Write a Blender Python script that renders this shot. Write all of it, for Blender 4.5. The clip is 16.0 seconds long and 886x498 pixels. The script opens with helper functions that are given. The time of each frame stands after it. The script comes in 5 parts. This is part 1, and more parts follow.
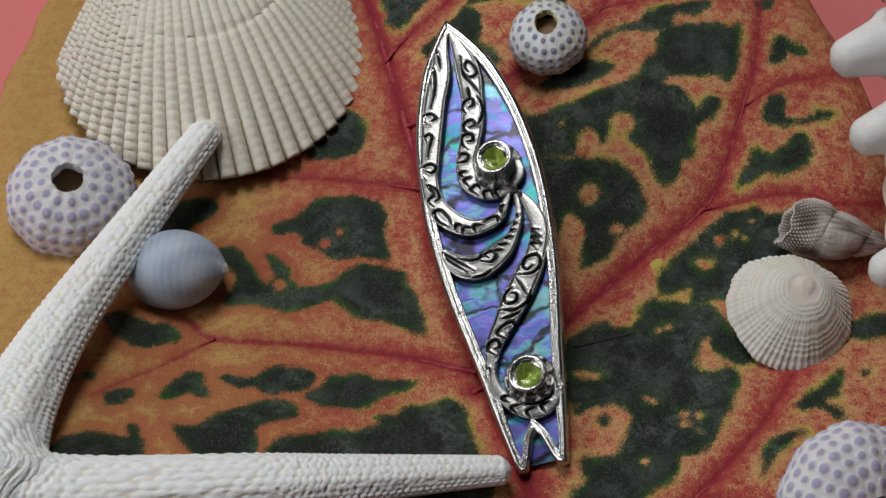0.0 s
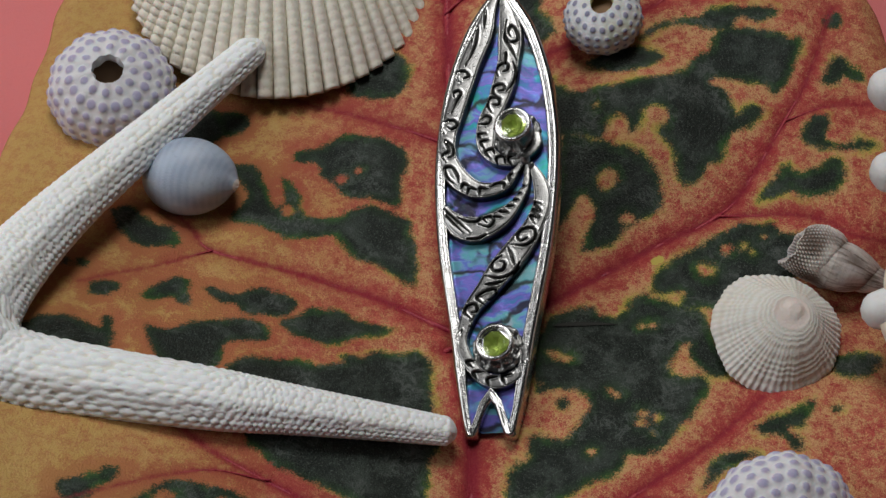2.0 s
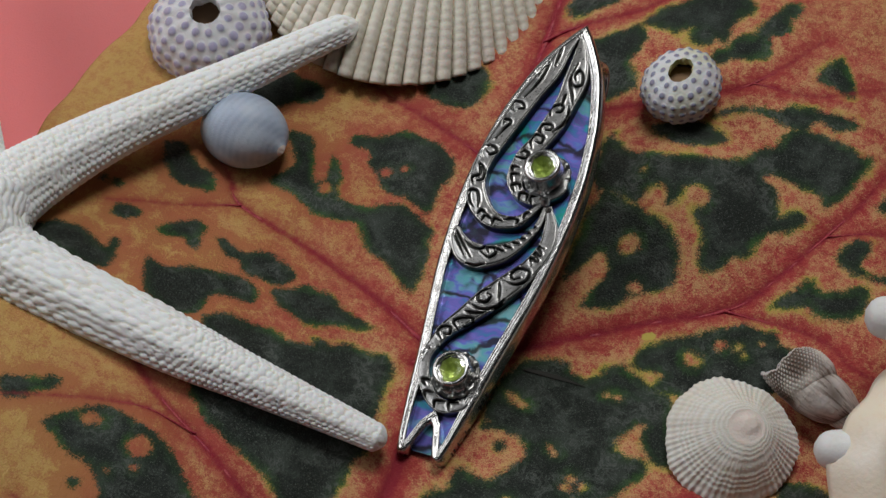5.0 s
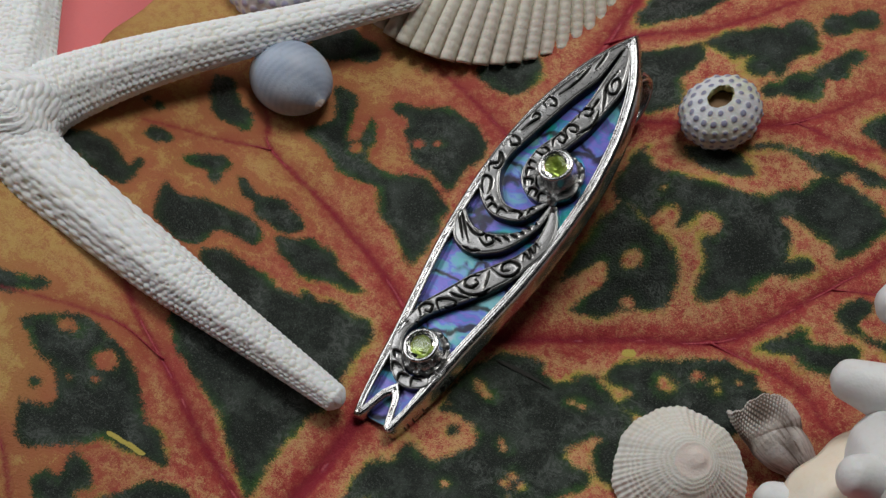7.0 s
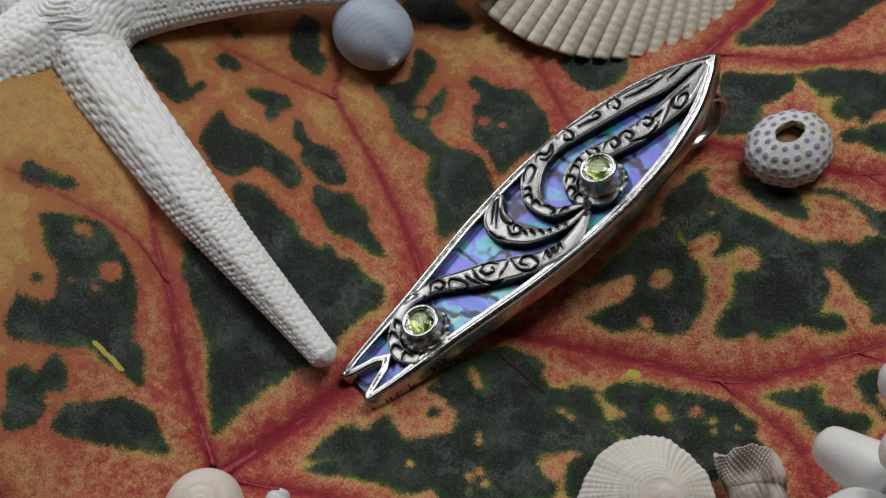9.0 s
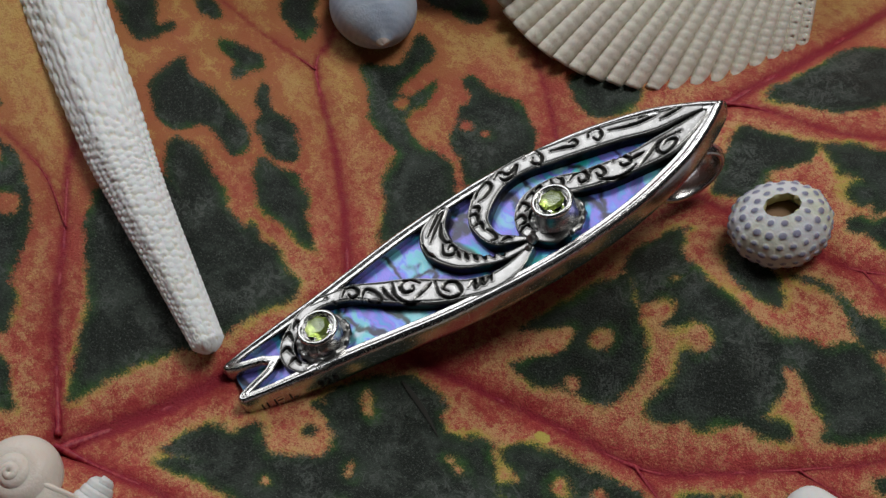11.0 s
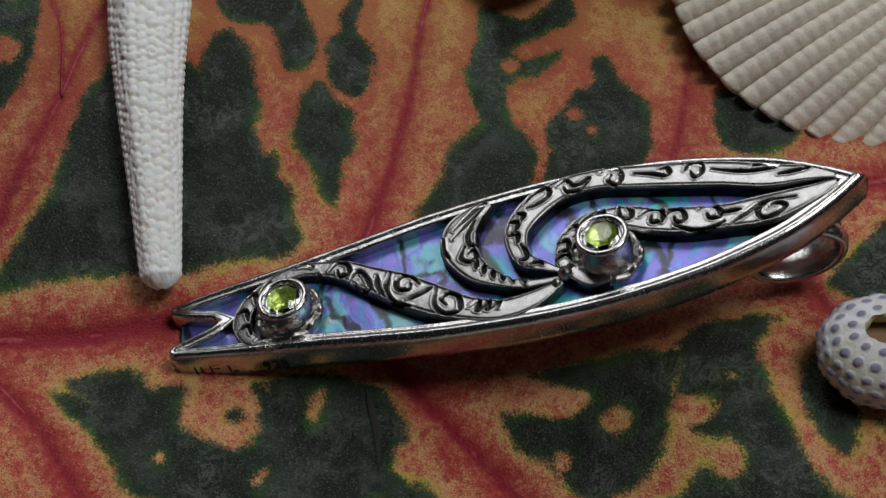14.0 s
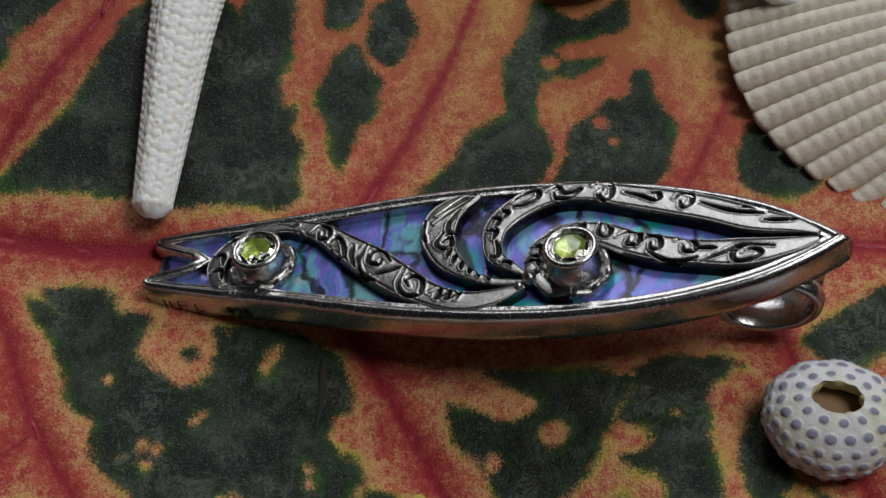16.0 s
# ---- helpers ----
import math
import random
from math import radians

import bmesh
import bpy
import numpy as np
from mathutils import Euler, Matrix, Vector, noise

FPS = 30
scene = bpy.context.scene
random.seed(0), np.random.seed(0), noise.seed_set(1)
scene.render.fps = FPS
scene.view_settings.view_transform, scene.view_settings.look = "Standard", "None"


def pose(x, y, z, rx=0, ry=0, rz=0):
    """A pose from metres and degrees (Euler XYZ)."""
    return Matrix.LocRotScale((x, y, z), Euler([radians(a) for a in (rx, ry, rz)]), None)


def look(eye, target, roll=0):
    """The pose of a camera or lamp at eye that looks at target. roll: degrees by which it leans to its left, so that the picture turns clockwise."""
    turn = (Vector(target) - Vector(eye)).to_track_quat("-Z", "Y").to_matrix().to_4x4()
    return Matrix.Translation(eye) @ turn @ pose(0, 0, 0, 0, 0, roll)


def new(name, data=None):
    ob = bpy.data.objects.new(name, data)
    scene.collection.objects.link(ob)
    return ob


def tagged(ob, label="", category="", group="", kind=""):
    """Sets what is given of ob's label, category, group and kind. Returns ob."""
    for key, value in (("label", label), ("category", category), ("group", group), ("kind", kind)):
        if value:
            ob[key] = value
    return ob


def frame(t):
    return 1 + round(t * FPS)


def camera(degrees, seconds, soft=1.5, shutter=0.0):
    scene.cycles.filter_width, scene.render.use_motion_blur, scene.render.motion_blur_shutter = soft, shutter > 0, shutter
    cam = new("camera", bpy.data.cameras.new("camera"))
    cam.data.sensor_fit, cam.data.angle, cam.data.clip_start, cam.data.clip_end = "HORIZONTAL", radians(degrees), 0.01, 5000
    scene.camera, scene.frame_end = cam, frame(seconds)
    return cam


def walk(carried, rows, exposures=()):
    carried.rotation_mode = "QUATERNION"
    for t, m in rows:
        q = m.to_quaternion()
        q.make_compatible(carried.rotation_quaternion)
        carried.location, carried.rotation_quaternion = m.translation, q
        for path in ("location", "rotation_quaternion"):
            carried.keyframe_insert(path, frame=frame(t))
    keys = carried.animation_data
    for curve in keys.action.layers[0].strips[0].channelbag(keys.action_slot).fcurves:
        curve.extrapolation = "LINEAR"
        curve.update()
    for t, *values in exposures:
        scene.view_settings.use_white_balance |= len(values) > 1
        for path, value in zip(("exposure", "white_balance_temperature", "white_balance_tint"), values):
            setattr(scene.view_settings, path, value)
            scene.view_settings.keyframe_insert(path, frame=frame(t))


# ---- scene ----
cam = camera(27.2, 16.0, 1.45)
MM = 0.001
# seconds, eye in millimetres, turn in degrees
ROWS = [
    (0, -15.38, -110.43, 144.20, 39.474, 2.111, -7.264),
    (0.5, -10.50, -111.02, 144.42, 39.206, 1.573, -4.192),
    (1, -5.00, -111.02, 144.81, 38.912, 1.069, -0.987),
    (1.5, 0.23, -111.53, 144.42, 38.742, 0.698, 2.223),
    (2, 4.45, -111.22, 144.20, 38.369, 0.146, 5.091),
    (2.5, 9.45, -110.85, 144.12, 37.982, -0.223, 8.158),
    (3, 14.78, -109.69, 144.88, 37.454, -0.514, 11.358),
    (3.5, 20.16, -108.22, 146.13, 37.066, -0.716, 14.425),
    (4, 24.95, -106.42, 147.51, 37.379, -1.117, 17.602),
    (6.5, 50.01, -92.47, 152.06, 36.021, -2.040, 33.720),
    (7, 54.10, -89.80, 152.86, 35.584, -2.382, 36.914),
    (7.5, 58.38, -86.36, 153.33, 35.221, -2.601, 39.970),
    (8, 64.76, -84.24, 159.17, 34.670, -2.748, 43.511),
    (10.5, 71.41, -47.89, 136.16, 33.848, -2.696, 61.414),
    (11, 73.43, -42.56, 137.43, 33.329, -3.320, 64.686),
    (11.5, 71.71, -35.99, 133.11, 32.795, -3.363, 67.999),
    (12, 63.44, -27.35, 119.61, 32.028, -3.166, 71.316),
    (12.5, 59.54, -21.10, 114.50, 31.279, -2.851, 74.897),
    (13, 60.68, -17.00, 114.71, 31.001, -2.643, 78.620),
    (13.5, 61.16, -12.71, 115.12, 30.515, -2.306, 82.169),
    (14, 61.27, -8.41, 115.31, 30.184, -1.957, 85.581),
    (14.5, 61.24, -4.50, 115.70, 29.702, -1.738, 88.870),
    (15, 61.17, -0.46, 115.96, 29.397, -1.551, 92.146),
    (15.5, 60.33, 4.36, 116.24, 29.057, -1.162, 95.609),
    (16, 59.62, 8.64, 116.26, 28.817, -1.197, 98.430),
]
# seconds, stops
EXPOSURES = [(0, -0.05), (10, -0.05), (12, -0.15), (13, -0.24), (14.5, -0.24), (16, -0.15)]
walk(cam, [(t, pose(x * MM, y * MM, z * MM, rx, ry, rz)) for t, x, y, z, rx, ry, rz in ROWS], EXPOSURES)

# ---- light ----
world = bpy.data.worlds.new("room")
scene.world = world
world.use_nodes = True
WORLD_BG = world.node_tree.nodes["Background"]
WORLD_BG.inputs[0].default_value = (0.85, 0.93, 1.0, 1)
WORLD_BG.inputs[1].default_value = 0.010


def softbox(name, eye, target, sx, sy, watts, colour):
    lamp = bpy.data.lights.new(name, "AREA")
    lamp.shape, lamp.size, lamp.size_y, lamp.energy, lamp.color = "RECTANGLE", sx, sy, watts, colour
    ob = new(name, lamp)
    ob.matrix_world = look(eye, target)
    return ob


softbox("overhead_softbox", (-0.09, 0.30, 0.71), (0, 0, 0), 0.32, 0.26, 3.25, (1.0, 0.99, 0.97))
# unseen side light, added to brighten the silver bands
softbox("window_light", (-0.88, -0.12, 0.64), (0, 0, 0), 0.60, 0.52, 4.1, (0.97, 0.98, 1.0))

# ---- materials ----
class Nodes:
    """Short writing for node materials."""

    def __init__(self, name):
        self.mat = bpy.data.materials.new(name)
        self.mat.use_nodes = True
        self.tree = self.mat.node_tree
        self.bsdf = self.tree.nodes["Principled BSDF"]
        self.where = self.node("ShaderNodeTexCoord").outputs["Object"]

    def node(self, kind, **values):
        n = self.tree.nodes.new(kind)
        for key, value in values.items():
            if key in n.inputs:
                self.put(n.inputs[key], value)
        return n

    def put(self, socket, value):
        if hasattr(value, "is_output"):
            self.tree.links.new(value, socket)
        elif hasattr(value, "__len__") and len(value) == 3 and len(socket.default_value) == 4:
            socket.default_value = (*value, 1)
        else:
            socket.default_value = value

    def set(self, **values):
        for key, value in values.items():
            self.put(self.bsdf.inputs[key.replace("_", " ")], value)
        return self

    def math(self, op, a, b=0.0, c=0.0):
        n = self.tree.nodes.new("ShaderNodeMath")
        n.operation = op
        for socket, value in zip(n.inputs, (a, b, c)):
            self.put(socket, value)
        return n.outputs[0]

    def noise(self, size_mm, detail=3.0, rough=0.5, where=None, distort=0.0):
        return self.node("ShaderNodeTexNoise", Vector=where or self.where, Scale=1.0 / (size_mm * MM), Detail=detail, Roughness=rough, Distortion=distort).outputs[0]

    def attr(self, name):
        n = self.tree.nodes.new("ShaderNodeAttribute")
        n.attribute_name = name
        return n.outputs["Fac"]

    def ease(self, value, lo, hi):
        n = self.tree.nodes.new("ShaderNodeMapRange")
        n.interpolation_type = "SMOOTHSTEP"
        for socket, v in zip(n.inputs, (value, lo, hi, 0.0, 1.0)):
            self.put(socket, v)
        return n.outputs[0]

    def mix(self, fac, a, b):
        n = self.tree.nodes.new("ShaderNodeMix")
        n.data_type = "RGBA"
        for socket, v in zip((n.inputs[0], n.inputs[6], n.inputs[7]), (fac, a, b)):
            self.put(socket, v)
        return n.outputs[2]

    def ramp(self, fac, stops, smooth=False):
        n = self.tree.nodes.new("ShaderNodeValToRGB")
        r = n.color_ramp
        r.interpolation = "B_SPLINE" if smooth else "LINEAR"
        while len(r.elements) < len(stops):
            r.elements.new(0.5)
        for e, (p, c) in zip(r.elements, stops):
            e.position, e.color = p, (*c, 1)
        self.put(n.inputs[0], fac)
        return n.outputs[0]

    def bump(self, height, strength, depth_mm):
        n = self.node("ShaderNodeBump", Strength=strength, Distance=depth_mm * MM, Height=height)
        self.put(self.bsdf.inputs["Normal"], n.outputs[0])
        return self


def silver_material(name, base, rough, tarnish):
    n = Nodes(name)
    spots = n.ease(n.noise(1.2, 4), 0.45, 0.75)
    fine = n.noise(0.15, 3)
    n.set(Base_Color=n.mix(n.math("MULTIPLY", spots, tarnish), base, (0.16, 0.15, 0.14)), Metallic=1.0)
    n.set(Roughness=n.math("MULTIPLY_ADD", fine, 0.20, rough))
    return n.bump(n.math("ADD", n.noise(0.32, 4, 0.65), n.math("MULTIPLY", n.noise(2.2, 2), 3.0)), 0.5, 0.055).mat


SILVER = silver_material("polished_silver", (0.53, 0.526, 0.518), 0.14, 0.35)
SILVER_WORN = silver_material("worn_silver", (0.42, 0.42, 0.415), 0.22, 0.9)


def band_material():
    """Worn silver: bright on its lips, dull and darkened between them by tarnish and by groove shade put in the colour.
    """
    n = Nodes("engraved_silver")
    spots = n.ease(n.noise(0.9, 4), 0.40, 0.72)
    base = n.mix(n.ease(n.attr("rise"), 0.05, 0.9), (0.009, 0.009, 0.008), (0.34, 0.337, 0.33))
    n.set(Base_Color=n.mix(n.math("MULTIPLY", spots, 0.25), base, (0.10, 0.097, 0.092)), Metallic=1.0, Roughness=n.math("MULTIPLY_ADD", n.noise(0.2, 3), 0.2, 0.20))
    return n.bump(n.noise(0.35, 4, 0.65), 0.35, 0.06).mat


SILVER_BAND = band_material()
CUP = Nodes("pale_reflector_cup").set(Base_Color=(0.92, 0.92, 0.88), Metallic=0.6, Roughness=0.55).mat
OXIDE = Nodes("oxidised_silver").set(Base_Color=(0.015, 0.014, 0.014), Metallic=0.4, Roughness=0.45).mat


def abalone_material():
    n = Nodes("abalone_shell")
    bend = n.node("ShaderNodeTexNoise", Vector=n.where, Scale=1.0 / (6.0 * MM), Detail=3.0, Roughness=0.55).outputs[1]
    lean = n.node("ShaderNodeMapping", Vector=n.where, Scale=(0.50, 1.0, 1.0), Rotation=(0, 0, 0.25)).outputs[0]
    shift = n.node("ShaderNodeVectorMath", Vector=bend)
    shift.operation = "SCALE"
    n.put(shift.inputs["Scale"], 4.2 * MM)
    add = n.node("ShaderNodeVectorMath")
    add.operation = "ADD"
    n.put(add.inputs[0], lean)
    n.put(add.inputs[1], shift.outputs[0])
    warp = add.outputs[0]
    small = n.noise(1.1, 5, 0.62, warp, 1.0)
    tone = n.math("ADD", n.math("MULTIPLY", n.noise(4.2, 3, 0.55, warp, 0.8), 1.25), n.math("MULTIPLY_ADD", small, 0.36, -0.28))
    colour = n.ramp(tone, [(0.28, (0.01, 0.36, 0.26)), (0.37, (0.03, 0.38, 0.44)), (0.45, (0.07, 0.13, 0.52)), (0.515, (0.24, 0.16, 0.58)),
                           (0.56, (0.07, 0.16, 0.60)), (0.61, (0.22, 0.34, 0.58)), (0.69, (0.03, 0.42, 0.42)), (0.86, (0.44, 0.44, 0.54))], True)
    cells = n.node("ShaderNodeTexVoronoi", Vector=warp, Scale=1.0 / (4.4 * MM))
    cells.feature = "DISTANCE_TO_EDGE"
    gap = n.math("ADD", cells.outputs["Distance"], n.math("MULTIPLY_ADD", small, 0.12, -0.06))
    thick = n.math("MULTIPLY_ADD", n.noise(5.0, 2), 0.16, -0.045)
    seam = n.math("SUBTRACT", 1.0, n.ease(gap, n.math("MULTIPLY", thick, 0.4), n.math("ADD", thick, 0.05)))
    patch = n.ease(n.noise(3.4, 3, 0.6, warp), 0.58, 0.70)
    colour = n.mix(n.math("MULTIPLY", patch, 0.4), colour, (0.030, 0.030, 0.034))
    colour = n.mix(n.math("MULTIPLY", seam, 0.92), colour, (0.014, 0.012, 0.010))
    n.set(Base_Color=colour, Metallic=0.3, Roughness=0.30, Specular_IOR_Level=0.4, Coat_Weight=0.2, Coat_Roughness=0.08)
    return n.bump(n.math("ADD", n.math("MULTIPLY", small, 0.5), gap), 0.3, 0.25).mat


ABALONE = abalone_material()
PERIDOT = Nodes("peridot").set(Base_Color=(0.97, 1.0, 0.85), Roughness=0.0, IOR=1.45, Transmission_Weight=1.0).mat
PERIDOT_DEEP = Nodes("peridot_back_facets").set(Base_Color=(0.38, 0.48, 0.11), Metallic=0.3, Roughness=0.32).mat


def leaf_material():
    n = Nodes("variegated_leaf")
    d, v, warm, spot = n.attr("blotch"), n.attr("vein"), n.attr("warm"), n.attr("spot")
    mid, fine, grain = n.noise(2.4, 2, 0.5), n.noise(0.7, 4, 0.65), n.ease(n.noise(0.17, 3, 0.7), 0.36, 0.64)
    wob = n.math("ADD", n.math("MULTIPLY_ADD", mid, 1.1, -0.55), n.math("MULTIPLY_ADD", fine, 1.0, -0.5))
    edge = n.math("ADD", n.math("ADD", d, wob), n.math("MULTIPLY_ADD", grain, 0.4, -0.2))
    vein = n.math("ADD", v, n.math("ADD", n.math("MULTIPLY_ADD", fine, 0.9, -0.45), n.math("MULTIPLY_ADD", mid, 1.6, -0.8)))
    tone = n.math("ADD", warm, n.math("MULTIPLY_ADD", n.noise(6.0, 5, 0.65), 1.3, -0.65))
    flesh = n.ramp(tone, [(0.0, (0.52, 0.088, 0.066)), (0.4, (0.53, 0.178, 0.092)), (0.75, (0.53, 0.272, 0.092)), (1.0, (0.55, 0.335, 0.100))])
    # grain of yellow and crimson over the flesh, yellow next to the dark patches and crimson along the veins
    halo = n.math("SUBTRACT", 1.0, n.ease(edge, 0.2, 2.0))
    near = n.math("SUBTRACT", 1.0, n.ease(vein, -0.3, 2.1))
    lean = n.math("MULTIPLY_ADD", halo, n.math("MULTIPLY_ADD", warm, -0.34, 0.09), n.math("MULTIPLY", near, -0.07))
    speck = n.math("ADD", n.math("ADD", n.math("MULTIPLY", n.noise(0.26, 4, 0.75, None, 1.6), 0.9), n.math("MULTIPLY", n.noise(1.3, 5, 0.7), 0.6)), lean)
    flesh = n.mix(n.math("MULTIPLY", n.ease(speck, 0.72, 0.80), n.math("MULTIPLY_ADD", warm, -0.45, 0.85)), flesh, n.mix(n.ease(warm, 0.1, 0.6), (0.66, 0.42, 0.18), (0.62, 0.41, 0.155)))
    deep = n.math("SUBTRACT", n.math("ADD", n.math("MULTIPLY", n.noise(0.24, 4, 0.75, None, 1.4), 0.75), n.math("MULTIPLY", n.noise(1.1, 5, 0.7), 0.6)), n.math("MULTIPLY", lean, 0.8))
    flesh = n.mix(n.math("MULTIPLY", n.ease(deep, 0.65, 0.76), n.math("MULTIPLY_ADD", warm, -0.45, 0.92)), flesh, (0.35, 0.024, 0.028))
    flesh = n.mix(n.math("MULTIPLY", near, 0.33), flesh, (0.31, 0.016, 0.026))
    # yellow seam round each dark patch, broad in places
    broad = n.math("MULTIPLY_ADD", n.noise(4.5, 3), 2.4, -0.85)
    rim = n.mix(n.ease(edge, -0.05, 0.4), (0.045, 0.13, 0.014), (0.52, 0.42, 0.075))
    fringe = n.ease(n.math("ADD", edge, n.math("MULTIPLY", warm, 0.9)), n.math("MULTIPLY", broad, 0.35), n.math("ADD", broad, 0.35))
    faint = n.math("MULTIPLY_ADD", n.ease(n.noise(3.0, 3, 0.6), 0.40, 0.62), -0.75, 0.85)
    colour = n.mix(n.math("MAXIMUM", fringe, faint), rim, flesh)
    # dark patches: near black, grey bloom in clouds, surface glints painted as fine pale grain, greener at the margin
    green = n.mix(n.math("MULTIPLY", n.ease(n.noise(3.2, 7, 0.75), 0.44, 0.62), 0.75), (0.005, 0.010, 0.006), (0.042, 0.056, 0.045))
    green = n.mix(n.math("MULTIPLY", n.ease(n.noise(0.17, 3, 0.8), 0.55, 0.66), 0.9), green, (0.105, 0.125, 0.108))
    green = n.mix(n.math("MULTIPLY", n.ease(edge, -1.3, -0.1), n.math("MULTIPLY_ADD", n.noise(2.6, 3), 1.0, 0.05)), green, n.mix(n.ease(n.noise(3.6, 3), 0.50, 0.66), (0.014, 0.050, 0.012), (0.035, 0.135, 0.014)))
    # grey waxy scratches in wisps
    wisp = n.math("SUBTRACT", 1.0, n.ease(n.math("ABSOLUTE", n.math("SUBTRACT", n.noise(1.6, 5, 0.65, None, 1.2), 0.5)), 0.0, 0.05))
    wisp = n.math("MULTIPLY", wisp, n.ease(n.noise(6.5, 3, 0.6), 0.48, 0.60))
    green = n.mix(n.math("MULTIPLY", wisp, 0.45), green, (0.15, 0.165, 0.15))
    colour = n.mix(n.ease(edge, -0.35, 0.2), green, colour)
    core = n.math("SUBTRACT", 1.0, n.ease(n.math("ADD", v, n.math("MULTIPLY_ADD", fine, 0.9, -0.45)), -0.35, 0.40))
    colour = n.mix(n.math("MULTIPLY", core, n.math("MULTIPLY_ADD", grain, 0.22, 0.76)), colour, (0.26, 0.007, 0.025))
    colour = n.mix(n.ease(n.math("ADD", spot, n.math("MULTIPLY_ADD", n.noise(0.5, 4, 0.7), 1.2, -0.6)), 0.35, 0.65), colour, (0.58, 0.47, 0.10))
    n.set(Base_Color=colour, Roughness=n.math("MULTIPLY_ADD", fine, 0.2, 0.38), Specular_IOR_Level=0.34)
    relief = n.math("ADD", n.math("MULTIPLY", n.noise(0.20, 3, 0.7), 1.2), n.math("MULTIPLY", n.noise(1.4, 6, 0.7), 1.3))
    return n.bump(relief, 0.8, 0.22).mat


LEAF = leaf_material()


def vein_material():
    n = Nodes("leaf_vein")
    n.set(Base_Color=n.mix(n.ease(n.noise(0.4, 4, 0.75), 0.42, 0.58), (0.25, 0.008, 0.030), (0.38, 0.050, 0.056)), Roughness=0.5, Specular_IOR_Level=0.3)
    return n.bump(n.noise(0.3, 3), 0.4, 0.1).mat


VEIN = vein_material()


def chalk_material(name, base, low, tint=None, attr="", size=1.0, rough=0.75):
    """Dry lime shell: a base colour, another in its hollows (attr 0) and a slow tint."""
    n = Nodes(name)
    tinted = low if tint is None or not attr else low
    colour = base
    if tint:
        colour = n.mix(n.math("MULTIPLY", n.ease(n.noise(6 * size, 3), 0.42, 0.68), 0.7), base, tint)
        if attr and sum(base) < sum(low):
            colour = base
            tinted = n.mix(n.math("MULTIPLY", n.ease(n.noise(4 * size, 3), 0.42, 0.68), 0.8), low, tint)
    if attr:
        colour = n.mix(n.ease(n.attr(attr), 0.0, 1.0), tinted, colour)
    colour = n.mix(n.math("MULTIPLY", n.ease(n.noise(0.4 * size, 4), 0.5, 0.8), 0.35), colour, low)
    n.set(Base_Color=colour, Roughness=rough, Specular_IOR_Level=0.3)
    n.bsdf.inputs["Subsurface Weight"].default_value = 0.12
    n.bsdf.inputs["Subsurface Scale"].default_value = 0.4 * MM
    return n.bump(n.noise(0.22 * size, 4), 0.4, 0.12).mat


STAR = chalk_material("starfish_lime", (0.90, 0.925, 0.935), (0.76, 0.73, 0.62), (0.89, 0.90, 0.87), "rise")
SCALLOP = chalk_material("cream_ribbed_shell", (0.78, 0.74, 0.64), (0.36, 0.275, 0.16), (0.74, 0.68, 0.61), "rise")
URCHIN_PURPLE = chalk_material("lilac_urchin", (0.43, 0.40, 0.56), (0.71, 0.70, 0.72), None, "rise")
URCHIN_GREY = chalk_material("grey_dotted_urchin", (0.25, 0.25, 0.35), (0.66, 0.67, 0.70), (0.62, 0.63, 0.48), "rise")
MOUTH = chalk_material("greenish_urchin_mouth", (0.55, 0.52, 0.28), (0.62, 0.60, 0.40))
LIMPET = chalk_material("limpet_lime", (0.74, 0.73, 0.69), (0.53, 0.47, 0.37), (0.72, 0.68, 0.60), "rise")
SLATE = chalk_material("slate_blue_shell", (0.43, 0.50, 0.61), (0.27, 0.32, 0.42), (0.54, 0.57, 0.62), "rise", 1.0, 0.5)
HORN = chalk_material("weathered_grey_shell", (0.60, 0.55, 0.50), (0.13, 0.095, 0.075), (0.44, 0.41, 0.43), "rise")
BEIGE = chalk_material("beige_snail_shell", (0.78, 0.70, 0.62), (0.66, 0.54, 0.46), (0.80, 0.74, 0.68), "rise", 1.0, 0.4)
MUREX = chalk_material("white_spiny_shell", (0.74, 0.745, 0.735), (0.60, 0.57, 0.53), (0.71, 0.70, 0.69), "", 2.0, 0.45)
APRICOT = chalk_material("apricot_shell_lip", (0.84, 0.74, 0.60), (0.82, 0.62, 0.42), (0.84, 0.80, 0.74), "", 2.0, 0.35)
PINK = chalk_material("pink_card", (0.72, 0.20, 0.20), (0.66, 0.17, 0.17), None, "", 1.0, 0.8)
NUB = chalk_material("pink_shell_apex", (0.72, 0.62, 0.56), (0.66, 0.51, 0.44), (0.74, 0.69, 0.65), "", 1.0, 0.5)
SLIT = Nodes("painted_tear_gap").set(Base_Color=(0.012, 0.012, 0.008), Roughness=0.8).mat
HOLLOW = Nodes("painted_hollow").set(Base_Color=(0.26, 0.16, 0.09), Roughness=0.9).mat


# ---- mesh helpers ----
def quads(rows, cols, wrap=False):
    """Faces of a grid of rows x cols points; wrap closes each row."""
    r, c = np.meshgrid(np.arange(rows - 1), np.arange(cols if wrap else cols - 1), indexing="ij")
    d = (c + 1) % cols
    return np.stack([r * cols + c, r * cols + d, (r + 1) * cols + d, (r + 1) * cols + c], -1).reshape(-1, 4)


